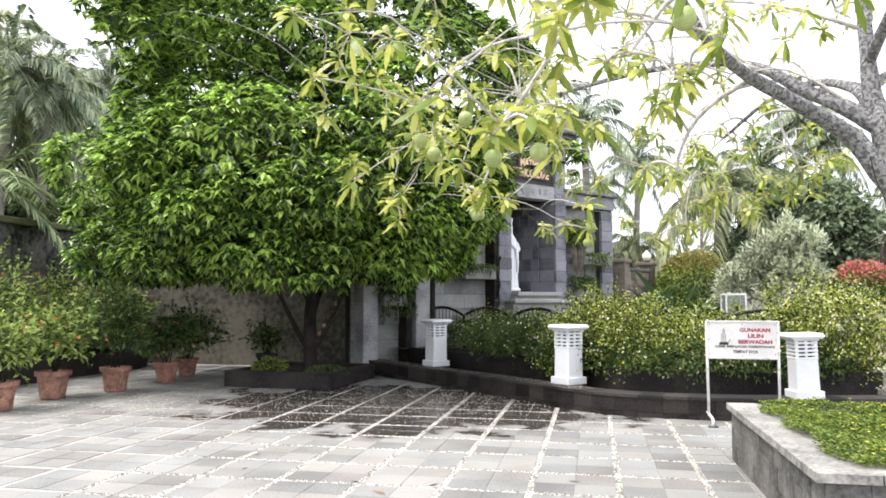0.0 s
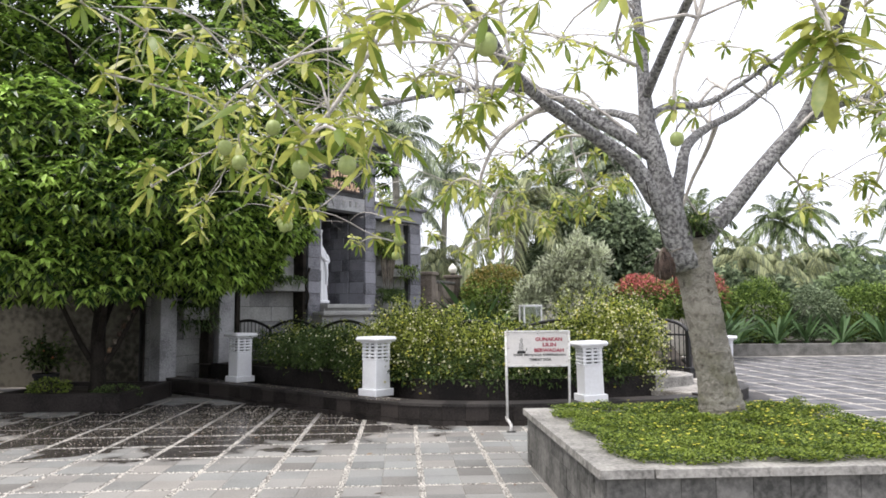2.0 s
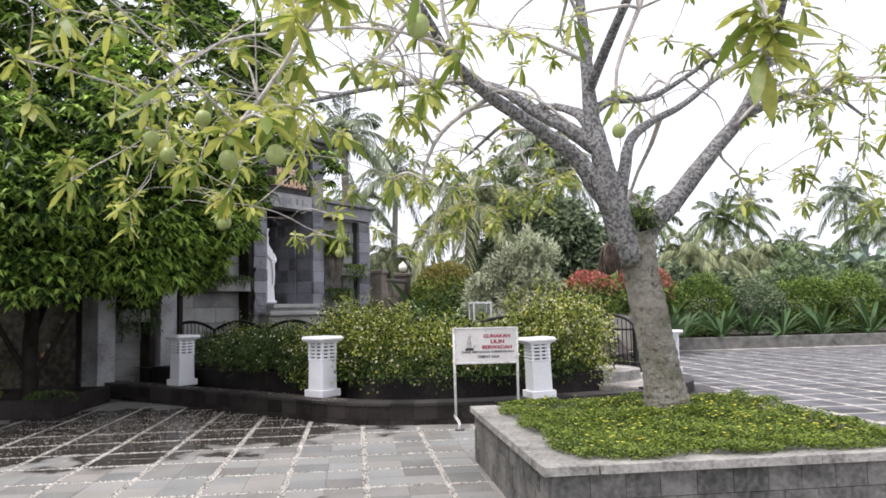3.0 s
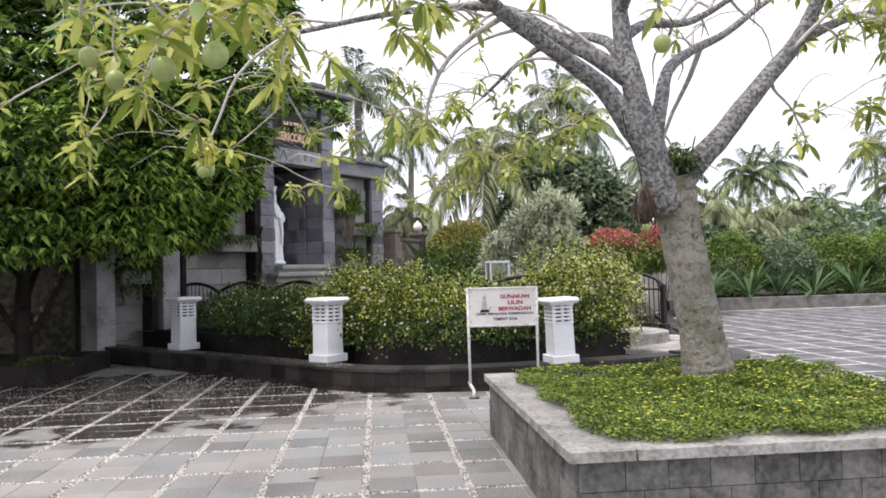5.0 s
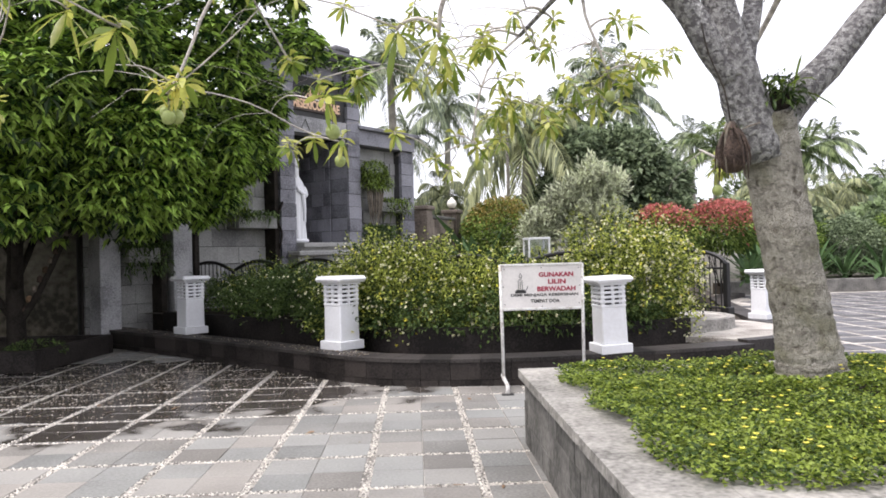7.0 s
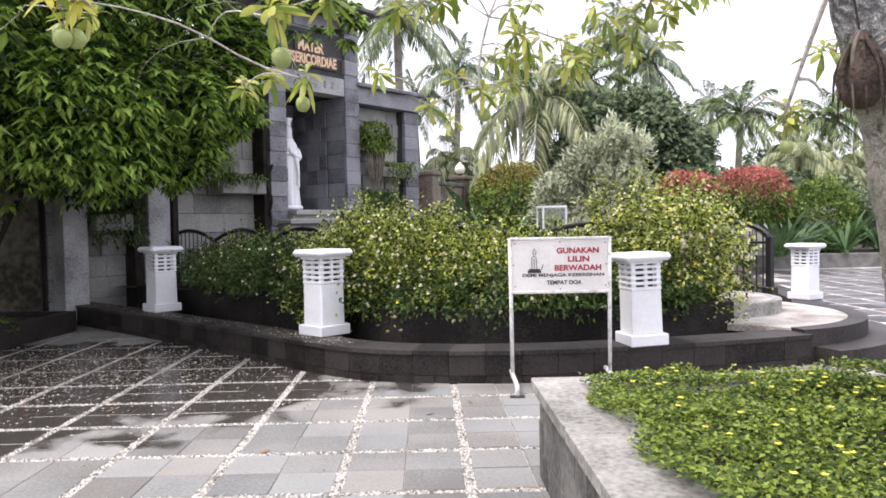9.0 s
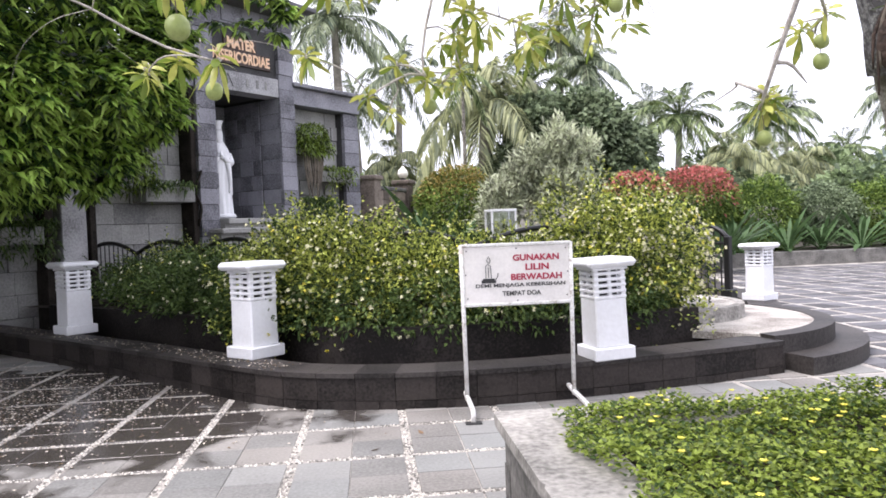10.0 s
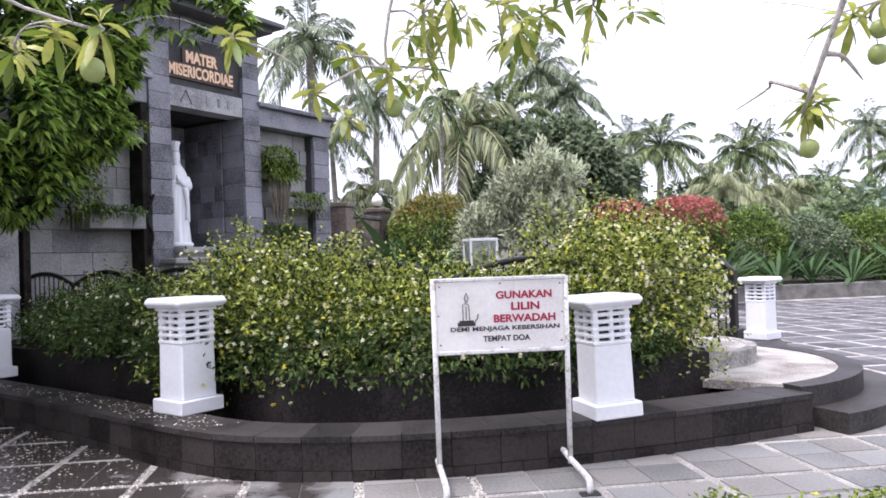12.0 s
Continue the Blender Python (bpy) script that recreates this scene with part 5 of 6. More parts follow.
sm.lathe([(0.20, 0.0), (0.225, 0.04), (0.215, 0.15), (0.2, 0.35), (0.195, 0.6), (0.19, 0.8), (0.19, 0.95), (0.17, 1.1), (0.14, 1.22), (0.1, 1.3), (0.055, 1.34)], segs=60, wave=robe)
# mantle falling from head and shoulders, open in front
sm.lathe([(0.205, 0.38), (0.222, 0.41), (0.217, 0.6), (0.212, 0.8), (0.216, 0.98), (0.2, 1.12), (0.165, 1.24), (0.118, 1.32), (0.088, 1.37), (0.083, 1.43), (0.087, 1.5), (0.08, 1.56), (0.05, 1.6)], (0, 0.018, 0), 48, veil)
sm.lathe([(0.02, 1.32), (0.045, 1.34), (0.058, 1.4), (0.066, 1.47), (0.062, 1.53), (0.04, 1.58)], (0, -0.032, 0), 20)
sm.lathe([(0.074, 1.57), (0.07, 1.62), (0.08, 1.68), (0.096, 1.745), (0.088, 1.75), (0.03, 1.69)], segs=32, wave=lambda a, z: 1 + (0.08 * math.cos(8 * a) if z > 1.7 else 0))
# forearms folded in front, wide sleeves, a sash end
for sx in (-1, 1):
    sm.tube(curve_pts([(sx * 0.17, 0.0, 1.14), (sx * 0.19, -0.06, 0.98), (sx * 0.12, -0.16, 0.99), (sx * 0.03, -0.2, 1.07)], 10), [0.06, 0.066, 0.07, 0.07, 0.066, 0.06, 0.052, 0.044, 0.036, 0.028], 12)
    sm.tube(curve_pts([(sx * 0.12, -0.15, 0.97), (sx * 0.14, -0.17, 0.8), (sx * 0.15, -0.17, 0.6), (sx * 0.13, -0.18, 0.42)], 10), [0.05, 0.055, 0.05, 0.045, 0.04, 0.04, 0.036, 0.03, 0.024, 0.014], 9)
sm.tube([(0.02, -0.2, 1.04), (0.0, -0.225, 1.11), (-0.005, -0.215, 1.18)], [0.034, 0.03, 0.012], 9)
sm.lathe([(0.25, -0.05), (0.27, -0.02), (0.25, 0.02), (0.18, 0.03)], (0, 0, 0.02), 24)
st = part("statue", sm, M_STATUE, None, smooth=True)
st.matrix_basis = pose(-1.35, 17.24, 0, 0, 0, 50) @ pose(0.53, 0.64, 1.665, 0, 0, -28) @ Matrix.Scale(0.97, 4)
tagged(st, "white robed statue standing in the shrine niche", "statue")

# plants on the shrine
def fern(name, base, w, drop, n, mat, label, seed):
    th = thing(name, base, label, "fern", "ferns on the shrine wall")
    rng = np.random.default_rng(seed)
    pos = np.column_stack([rng.uniform(-w, w, n), rng.uniform(-0.2, 0.12, n), rng.uniform(0, 0.06, n)])
    way = np.column_stack([rng.normal(0, 0.5, n), rng.normal(-0.35, 0.4, n), rng.uniform(-0.4, 1.0, n)])
    pos2 = pos.copy()
    pos2[:, 2] -= rng.uniform(0, drop, n) * (rng.random(n) < 0.6)
    pos2[:, 1] -= 0.06 * (pos2[:, 2] < -0.02)
    v, q = leaves(pos2, way, rng.uniform(0.07, 0.16, n), 0.03, 0.7, 0.1, 1.0, rng)
    part("fronds", quads_mesh("fronds", v, q, [mat]), mat, th)
    return th


SH = pose(-1.35, 17.24, 0, 0, 0, 50)
fern("trough_fern", SH @ pose(-0.88, 0.05, 3.39), 0.4, 0.1, 360, M_FERN, "green fern spilling over a stone trough", 1)
fern("trough_fern", SH @ pose(-1.0, 0.05, 2.13), 0.45, 0.1, 300, M_LEAF_DULL, "dark trailing fern in a stone trough", 2)
fern("trough_fern", SH @ pose(-1.42, 0.1, 2.92), 0.24, 0.95, 1100, M_FERN, "long trailing green vine on the shrine wall", 3)
fern("trough_fern", SH @ pose(2.9, 0.05, 2.52), 0.42, 0.3, 420, M_FERN, "yellow-green fern spilling over a stone trough", 4)
fern("trough_fern", SH @ pose(-3.2, 0.05, 1.55), 0.4, 0.5, 500, M_LEAF_DULL, "dark trailing plant in a stone trough", 6)
hf = fern("staghorn_fern", SH @ pose(2.2, 0.02, 3.02), 0.36, 0.25, 1300, M_FERN, "dense green staghorn fern with dry roots hanging below", 5)
m = Mesh()
r = random.Random(9)
for i in range(26):
    x = r.uniform(-0.3, 0.3)
    m.tube([(x, -0.1, -0.05), (x * 0.9 + r.uniform(-0.03, 0.03), -0.12, -0.45), (x * 0.6 + r.uniform(-0.05, 0.05), -0.1, -r.uniform(0.7, 1.05))], [0.018, 0.02, 0.006], 5)
part("root_beard", m, M_ROOT, hf)
rng = np.random.default_rng(77)
part("moss_cap", bush_mesh("moss_cap", (0, -0.05, 0.12), (0.38, 0.26, 0.26), 1600, 0.06, 0.03, [M_FERN], seed=78, low=-0.4, droop=0.6), M_FERN, hf)
fern("staghorn_fern", SH @ pose(2.3, -0.02, 1.9), 0.4, 0.25, 800, M_LEAF_DULL, "dark fern at the foot of the shrine wall", 15)
m = Mesh()
vine = thing("climbing_vine", SH @ pose(-0.43, 0.02, 1.5), "bare dark climbing stem beside the niche pillar", "vine")
m.tube(curve_pts([(0, 0, 0), (0.05, -0.02, 0.3), (-0.03, 0, 0.55), (0.08, -0.02, 0.9)], 14), 0.02, 6)
part("stem", m, M_BARK_DARK, vine, smooth=True)

# low garden wall with lamp post beyond the shrine
lw = thing("garden_wall", pose(1.15, 20.5, 0, 0, 0, 67), "low stone garden wall with capped posts", "wall", "", "structure")
gp = part("panel", Mesh().box((1.02, 0.0, 1.1), (1.7, 0.2, 2.2), bev=0.01).box((1.02, 0, 2.24), (1.7, 0.3, 0.08), bev=0.01), M_PLANTER, lw)
blocks(gp, 0.19, 1.86, -0.1, 0.0, 2.19, 0.34, 0.2, M_WALLBLOCK, 31)
for x in (0.0, 2.05):
    part("post", Mesh().box((x, 0, 1.2), (0.36, 0.36, 2.4), bev=0.012).box((x, 0, 2.44), (0.46, 0.46, 0.1), bev=0.02), M_WALLBLOCK, lw)
gl = thing("globe_lamp", pose(1.951, 22.387, 2.49) @ Matrix.Scale(0.82, 4), "small frosted globe lamp on the wall post", "lamp")
part("globe", Mesh().lathe([(0.03, 0.05), (0.1, 0.08), (0.15, 0.16), (0.155, 0.22), (0.12, 0.31), (0.05, 0.37), (0.015, 0.42)], segs=16), M_GLOBE, gl, smooth=True)
part("collar", Mesh().lathe([(0.09, 0.0), (0.09, 0.03), (0.05, 0.07)], segs=12), M_IRON, gl)
w = Mesh().box((6.4, 23.6, 0.93), (7.6, 0.2, 1.86), bev=0.01).box((6.4, 23.6, 1.9), (7.6, 0.3, 0.08), bev=0.01)
solid("wall_garden", w, M_PALE_WALL, "pale plaster garden wall with a dark coping", "wall")
w = Mesh().box((17.5, 26.4, 0.8), (15.5, 0.2, 1.6), bev=0.01)
solid("wall_hedge", w, M_PALE_WALL, "plaster wall behind the hedge", "wall")


# ---- left tree in its low planter ----
tb = thing("low_tree_planter", pose(-4.55, 12.85, 0, 0, 0, -5), "low dark square stone tree planter", "planter")
for cx, cy, sx, sy in ((0, -0.9, 1.92, 0.12), (0, 0.9, 1.92, 0.12), (-0.9, 0, 0.12, 1.68), (0.9, 0, 0.12, 1.68)):
    part("side", Mesh().box((cx, cy, 0.13), (sx, sy, 0.27), bev=0.012), M_KERB, tb)
part("soil", Mesh().box((0, 0, 0.1), (1.7, 1.7, 0.2)), M_SOIL, tb)
shrub("small_shrub", (-4.95, 12.35, 0.2), (-4.95, 12.35, 0.3), (0.32, 0.28, 0.16), 900, 0.05, 0.02, [M_LEAF_GRASS], "small bright green tuft in the tree planter", seed=301, nstem=3)
shrub("small_shrub", (-3.95, 12.4, 0.2), (-3.95, 12.4, 0.24), (0.36, 0.28, 0.1), 600, 0.05, 0.02, [M_LEAF_DULL], "low dull green weeds in the tree planter", seed=302, nstem=3)
bt = thing("leafy_tree", pose(-4.38, 12.75, 0.19), "dense broad tree with glossy drooping green leaves", "tree")
part("trunk", Mesh().tube(curve_pts([(0, 0, 0), (0.0, 0, 0.35), (-0.02, 0.02, 0.9), (0.02, 0, 1.8), (0, 0.05, 3.6), (0.1, 0, 5.6)], 20), [0.15, 0.13, 0.12, 0.118, 0.115, 0.112, 0.11, 0.108, 0.105, 0.1, 0.098, 0.095, 0.09, 0.085, 0.08, 0.07, 0.06, 0.05, 0.04, 0.03], 14, wobble=0.05), M_BARK_DARK, bt, smooth=True)
r = random.Random(21)
for i, (az, z0, dx, dz) in enumerate(((3.5, 0.35, 0.75, 1.4), (0.2, 0.3, 0.8, 1.5), (5.2, 0.8, 1.6, 1.6), (1.6, 0.9, 1.6, 2.0), (2.5, 1.2, 2.2, 2.2), (0.8, 1.4, 2.2, 2.2), (4.3, 1.5, 2.4, 2.0), (3.1, 2.2, 2.4, 2.2), (5.9, 2.3, 2.5, 2.0), (4.8, 3.2, 2.0, 2.0))):
    e = Vector((dx * math.cos(az), dx * math.sin(az), z0 + dz))
    part("limb", Mesh().tube(curve_pts([(0, 0, z0), (e.x * 0.35, e.y * 0.35, z0 + dz * 0.3), (e.x * 0.75, e.y * 0.75, z0 + dz * 0.75), e], 10), [0.055 - 0.004 * k for k in range(10)], 8), M_BARK_DARK, bt, smooth=True)
for k in range(9):
    u = 0.12 + 0.085 * k
    part("bark_clump", Mesh().lathe([(0.008, -0.07), (0.05, -0.04), (0.062, 0.0), (0.045, 0.045), (0.01, 0.07)], segs=9, wave=lambda a, z: 1 + 0.3 * math.sin(3 * a + 40 * z)), (M_HUSK, M_DRY, M_ROOT)[k % 3], bt, smooth=True, m=Matrix.Translation((0.78 * u, 0.16 * u, 0.3 + 1.5 * u ** 0.9)) @ Matrix.Scale(0.75, 4))
rng = np.random.default_rng(31)
lobes = []
CR, CC = np.array([3.28, 2.6]), np.array([-0.14, -0.12, 3.45])
while len(lobes) < 200:
    u, az = rng.uniform(-1, 1), rng.uniform(0, 2 * math.pi)
    side = math.sqrt(1 - u * u) ** 0.8 if u > 0 else 1.06 - 0.22 * u ** 4
    if math.cos(az) > 0:
        side *= 1.15 if u > 0 else 1.15 - 0.33 * min(1.0, -1.5 * u)
    swell = 1 + 0.13 * math.sin(3 * az + 1.9 * u) + 0.09 * math.sin(5 * az - 4 * u + 1)
    e = np.array([CR[0] * side * math.cos(az), CR[1] * side * math.sin(az), u * (4.3 if u > 0 else 1.58)])
    e[:2] *= swell * rng.uniform(0.72, 1.03)
    d = unit(np.array([math.cos(az) * (1.1 - abs(u) * 0.5), math.sin(az) * (1.1 - abs(u) * 0.5), 0.9 * u + 0.15]))
    lobes.append((CC + e, rng.uniform(0.42, 0.9), d))
for _ in range(26):
    az, k = rng.uniform(0, 2 * math.pi), math.sqrt(rng.random()) * 0.8
    lobes.append((CC + np.array([CR[0] * k * math.cos(az), CR[1] * k * math.sin(az), -1.2]), rng.uniform(0.4, 0.7), np.array([0, 0, -0.4])))
sp, sd = [], []
for c, rr, d in lobes:
    n = int(115 * rr ** 1.6)
    u = unit(rng.normal(size=(n, 3)) * 0.8 + d * 0.95 + np.array([0, 0, 0.3]))
    sp.append(c + u * rr * rng.uniform(0.82, 1.04, n)[:, None] * np.array([1.0, 1.0, 0.68]))
    sd.append(u)
u = unit(rng.normal(size=(4400, 3)))
sp.append(CC + np.array([0, 0, 0.7]) + u * np.array([CR[0], CR[1], 3.8]) * rng.uniform(0.3, 0.86, 4400)[:, None])
sd.append(unit(u + rng.normal(size=u.shape) * 0.5))
sp, sd = np.concatenate(sp), np.concatenate(sd)
ok = sp[:, 2] > 1.42
sp, sd = sp[ok], sd[ok]
n = len(sp)
K = 8
p8 = np.repeat(sp, K, axis=0) - np.repeat(sd, K, axis=0) * rng.uniform(0, 0.07, n * K)[:, None]
th = np.tile(np.arange(K) * 2.4, n) + np.repeat(rng.uniform(0, 6.3, n), K)
w8 = np.repeat(sd, K, axis=0) * 0.45 + np.column_stack([np.cos(th), np.sin(th), rng.uniform(-0.5, 0.25, n * K)]) * 0.95
v, q = leaves(p8, w8, rng.uniform(0.12, 0.2, n * K), rng.uniform(0.058, 0.082, n * K), 0.3, 0.14, 0.5, rng)
part("crown", quads_mesh("crown", v, q, [M_LEAF_BIG]), M_LEAF_BIG, bt, "crown of many drooping glossy leaves")

# ---- pots along the west side ----
POT = [(0.0, 0.0), (0.15, 0.0), (0.17, 0.02), (0.19, 0.2), (0.215, 0.33), (0.245, 0.335), (0.25, 0.40), (0.225, 0.405), (0.20, 0.36), (0.0, 0.36)]
POT = [(max(a, 0.002), b) for a, b in POT]
for i, (x, y, s, mt, ph, pr2, n, ms, fl) in enumerate(((-7.12, 8.9, 0.95, M_TERRA, 0.75, 0.38, 1200, M_LEAF_LIGHT, 10), (-7.3, 10.1, 1.0, M_TERRA, 0.85, 0.5, 1500, M_LEAF_LIGHT, 14), (-6.95, 11.05, 0.95, M_TERRA, 1.15, 0.5, 1500, M_LEAF_DULL, 4), (-6.85, 12.3, 0.9, M_TERRA, 0.65, 0.5, 1300, M_LEAF_DULL, 10), (-7.1, 13.4, 0.85, M_TERRA, 0.8, 0.55, 1300, M_LEAF_DULL, 4), (-6.0, 14.5, 0.9, M_BLACKPOT, 0.5, 0.3, 450, M_LEAF_DULL, 3))):
    th = thing("potted_plant", pose(x, y, 0), "leafy shrub in a ribbed terracotta pot" if mt is M_TERRA else "small plant in a black plastic pot", "potted plant", "pots along the wall")
    part("pot", Mesh().lathe([(a * s, b * s) for a, b in POT], segs=30, wave=lambda a, z: 1 + (0.025 * math.cos(15 * a) if 0.03 < z < 0.3 else 0)), mt, th)
    part("soil", Mesh().lathe([(0.19 * s, 0.33 * s), (0.195 * s, 0.365 * s), (0.01, 0.372 * s)], segs=16), M_SOIL, th)
    part("foliage", bush_mesh("foliage", (0, 0, 0.38 * s + ph * 0.62), (pr2, pr2, ph * 0.5), n, 0.1, 0.055, [ms, M_OFLOWER], flowers=fl, fmat=1, fsize=0.03, seed=90 + i, lump=0.6, deep=0.9, droop=0.1, shoots=26, reach=(0.12, 0.35)), ms, th)
    stems((0, 0, 0.36 * s), (0, 0, 0.38 * s + ph * 0.62), (pr2, pr2, ph * 0.5), 6, 0.012, i, M_BARK_DARK, th)
for i, (x, y, z, rx, ry, rz, n) in enumerate(((-9.5, 9.3, 1.0, 0.75, 0.9, 0.85, 4200), (-9.6, 11.0, 1.05, 0.75, 1.0, 0.95, 4200), (-9.6, 12.9, 0.95, 0.75, 1.0, 0.75, 3200), (-9.5, 14.4, 0.9, 0.7, 0.8, 0.7, 2400))):
    shrub("wall_shrub", (x, y, 0.32), (x, y, z + 0.1), (rx, ry, rz), n, 0.105, 0.055, [M_LEAF_LIGHT, M_OFLOWER], "loose green shrub with small orange flowers in the raised bed", "shrub", "shrubs by the old wall", seed=110 + i, flowers=90, fmat=1, fsize=0.025, lump=0.55, deep=0.7, droop=0.1, shoots=110, reach=(0.15, 0.5))

# ---- garden shrubs and the hedge ----
shrub("clipped_shrub", (3.18, 22.0, 0.46), (3.18, 22.0, 1.78), (1.0, 0.95, 0.97), 10000, 0.1, 0.06, [M_LEAF_HEDGE, M_LEAF_BRONZE], "round clipped shrub with bronze young leaves", "shrub", seed=130, lump=0.1, mix=0.5, low=-0.95)
shrub("clipped_shrub", (8.85, 21.7, 0.3), (8.85, 21.7, 1.78), (1.0, 0.9, 0.75), 8000, 0.11, 0.055, [M_LEAF_HEDGE, M_LEAF_RED], "round shrub topped with bright red young leaves", "shrub", seed=131, lump=0.22, mix=0.28, low=-0.8)
shrub("clipped_shrub", (7.0, 20.6, 0.46), (7.0, 20.6, 1.68), (0.85, 0.8, 0.7), 7000, 0.11, 0.055, [M_LEAF_HEDGE, M_LEAF_RED], "round shrub with dark red young leaves on its top", "shrub", seed=132, lump=0.2, mix=0.45, low=-0.8)
silver = thing("silver_tree", pose(4.45, 18.7, 0.47), "small tree with silver-grey leaves in the garden", "tree")
part("trunk", Mesh().tube(curve_pts([(0, 0, 0), (0.03, 0, 0.5), (-0.02, 0, 1.1), (0, 0, 1.8)], 10), [0.06, 0.055, 0.05, 0.048, 0.045, 0.04, 0.035, 0.03, 0.025, 0.02], 8), M_BARK_PALE, silver, smooth=True)
for k, (dx, dy, z, rx, rz) in enumerate(((-0.75, 0, 1.35, 0.42, 0.34), (-0.35, 0, 1.75, 0.4, 0.34), (0.05, 0, 2.05, 0.4, 0.32), (0.42, 0, 2.4, 0.34, 0.3), (0.55, 0, 1.85, 0.42, 0.32), (0.85, 0, 2.15, 0.3, 0.24), (0.2, -0.2, 1.45, 0.5, 0.34), (-0.95, 0, 0.95, 0.42, 0.34), (0.75, 0, 1.4, 0.4, 0.3), (-0.2, 0.1, 1.1, 0.55, 0.4))):
    part("foliage", bush_mesh("foliage", (dx, dy, z), (rx * 0.62, rx * 0.62, rz * 0.7), 210, 0.19, 0.055, [M_LEAF_SILVER], seed=140 + k, lump=0.5, deep=0.6, droop=-0.1, shoots=75, reach=(0.12, 0.36)), M_LEAF_SILVER, silver)

AG = []
for k in range(3):
    m = Mesh()
    long_leaf(m, (0, 0, 0), 0, radians(0), 1.0, 0.11, 0.25 + 0.15 * k, 0)
    AG.append(m.data("leaf", M_AGAVE, True))
r = random.Random(17)
for i, (x, y, s) in enumerate(((9.9, 21.9, 0.95), (11.0, 22.9 + 0.6, 1.05), (12.3, 23.5, 1.1), (13.3, 23.6, 0.9), (14.4, 23.5, 1.15), (15.8, 23.5, 1.0), (17.6, 23.6, 1.1), (19.6, 23.6, 1.1), (2.4, 20.2, 1.6), (2.75, 20.55, 1.2), (5.6, 21.5, 0.9), (6.0, 21.8, 0.8), (9.3, 21.0, 0.9))):
    base = 0.3 if x > 9.95 else 0.44
    th = thing("agave", pose(x, y, base), "spiky green rosette plant with sword leaves", "agave", "spiky rosette plants")
    part("heart", Mesh().lathe([(0.09, -0.05), (0.1, 0.05), (0.03, 0.15)], segs=8), M_AGAVE, th)
    for j in range(22):
        el = r.uniform(20, 82)
        part("leaf", AG[j % 3], M_AGAVE, th, m=Euler((0, -radians(el), j * 2.399)).to_matrix().to_4x4() @ Matrix.Scale(s * r.uniform(0.95, 1.4), 4))
for i in range(7):
    x = 10.6 + 1.85 * i
    shrub("hedge_shrub", (x, 25.0, 0.28), (x, 25.0, 1.25), (1.15, 0.75, 1.02 + 0.18 * math.sin(i * 2.1)), 8000, 0.11, 0.06, [M_LEAF_DEEP if i % 3 == 2 else M_LEAF_HEDGE], "dense green hedge shrub behind the spiky plants", "hedge", "hedge beside the plaza", seed=160 + i, lump=0.34, low=-0.9, deep=0.4, shoots=60)


# ---- trees and palms beyond ----
def palm(h, crown_r, nf, mat, trunk_r, seed, lean=0.3, droop=1.0, trunk_mat=None, up=75, tight=0.13):
    r = random.Random(seed)
    rng = np.random.default_rng(seed)
    th = thing("palm", pose(0, 0, 0), "", "palm tree")
    pts = curve_pts([(0, 0, -0.1), (lean * 0.3, 0, h * 0.35), (lean * 0.8, 0, h * 0.75), (lean, 0, h)], 14)
    part("trunk", Mesh().tube(pts, [trunk_r * (1.25 - 0.5 * i / 13) for i in range(14)], 10, wobble=0.04, seed=seed), trunk_mat or M_PALM_TRUNK, th, smooth=True)
    top = np.array(pts[-1])
    chunks = []
    spine = Mesh()
    for i in range(nf):
        az = i * 2.399 + r.uniform(-0.2, 0.2)
        el = radians(up - (up + 35) * (i / nf) + r.uniform(-8, 8))
        L = crown_r * r.uniform(0.85, 1.1)
        s = np.linspace(0.05, 1, 46)
        out = np.array([math.cos(az), math.sin(az), 0])
        bend = droop * (0.35 + 0.3 * math.cos(el))
        x = L * s * math.cos(el) * (1 - 0.15 * s * s)
        z = L * (s * math.sin(el) - bend * s * s)
        P = top + out * x[:, None] + np.array([0, 0, 1]) * z[:, None]
        spine.tube([Vector(p) for p in P[::6]], [0.03, 0.026, 0.022, 0.018, 0.014, 0.011, 0.008, 0.005], 4, cap=False)
        T = unit(np.gradient(P, axis=0))
        S = np.cross(T, np.array([0, 0, 1.0]))
        S = unit(S)
        ll = L * 0.26 * np.sin(np.pi * (0.12 + 0.85 * s)) ** 0.7
        for sg in (-1, 1):
            w = T * 0.75 + S * sg * 0.8 + rng.normal(size=P.shape) * 0.08 - np.array([0, 0, 0.25 * droop])
            v, q = leaves(P, w, ll, L * 0.021 + 0.012, 0.35 * droop, 0.1, 0.25, rng)
            chunks.append((v, q, 0))
    v, q, _ = merge(chunks)
    part("rachis", spine, mat, th)
    part("fronds", quads_mesh("fronds", v, q, [mat]), mat, th)
    return th


def put_palms(src, label, places):
    tagged(src, label, "palm tree", "palms beyond the garden")
    for k, (x, y, z, rz, s) in enumerate(places):
        o = src if k == 0 else copy_thing(src, Matrix())
        o.matrix_basis = pose(x, y, z, 0, 0, rz) @ Matrix.Scale(s, 4)


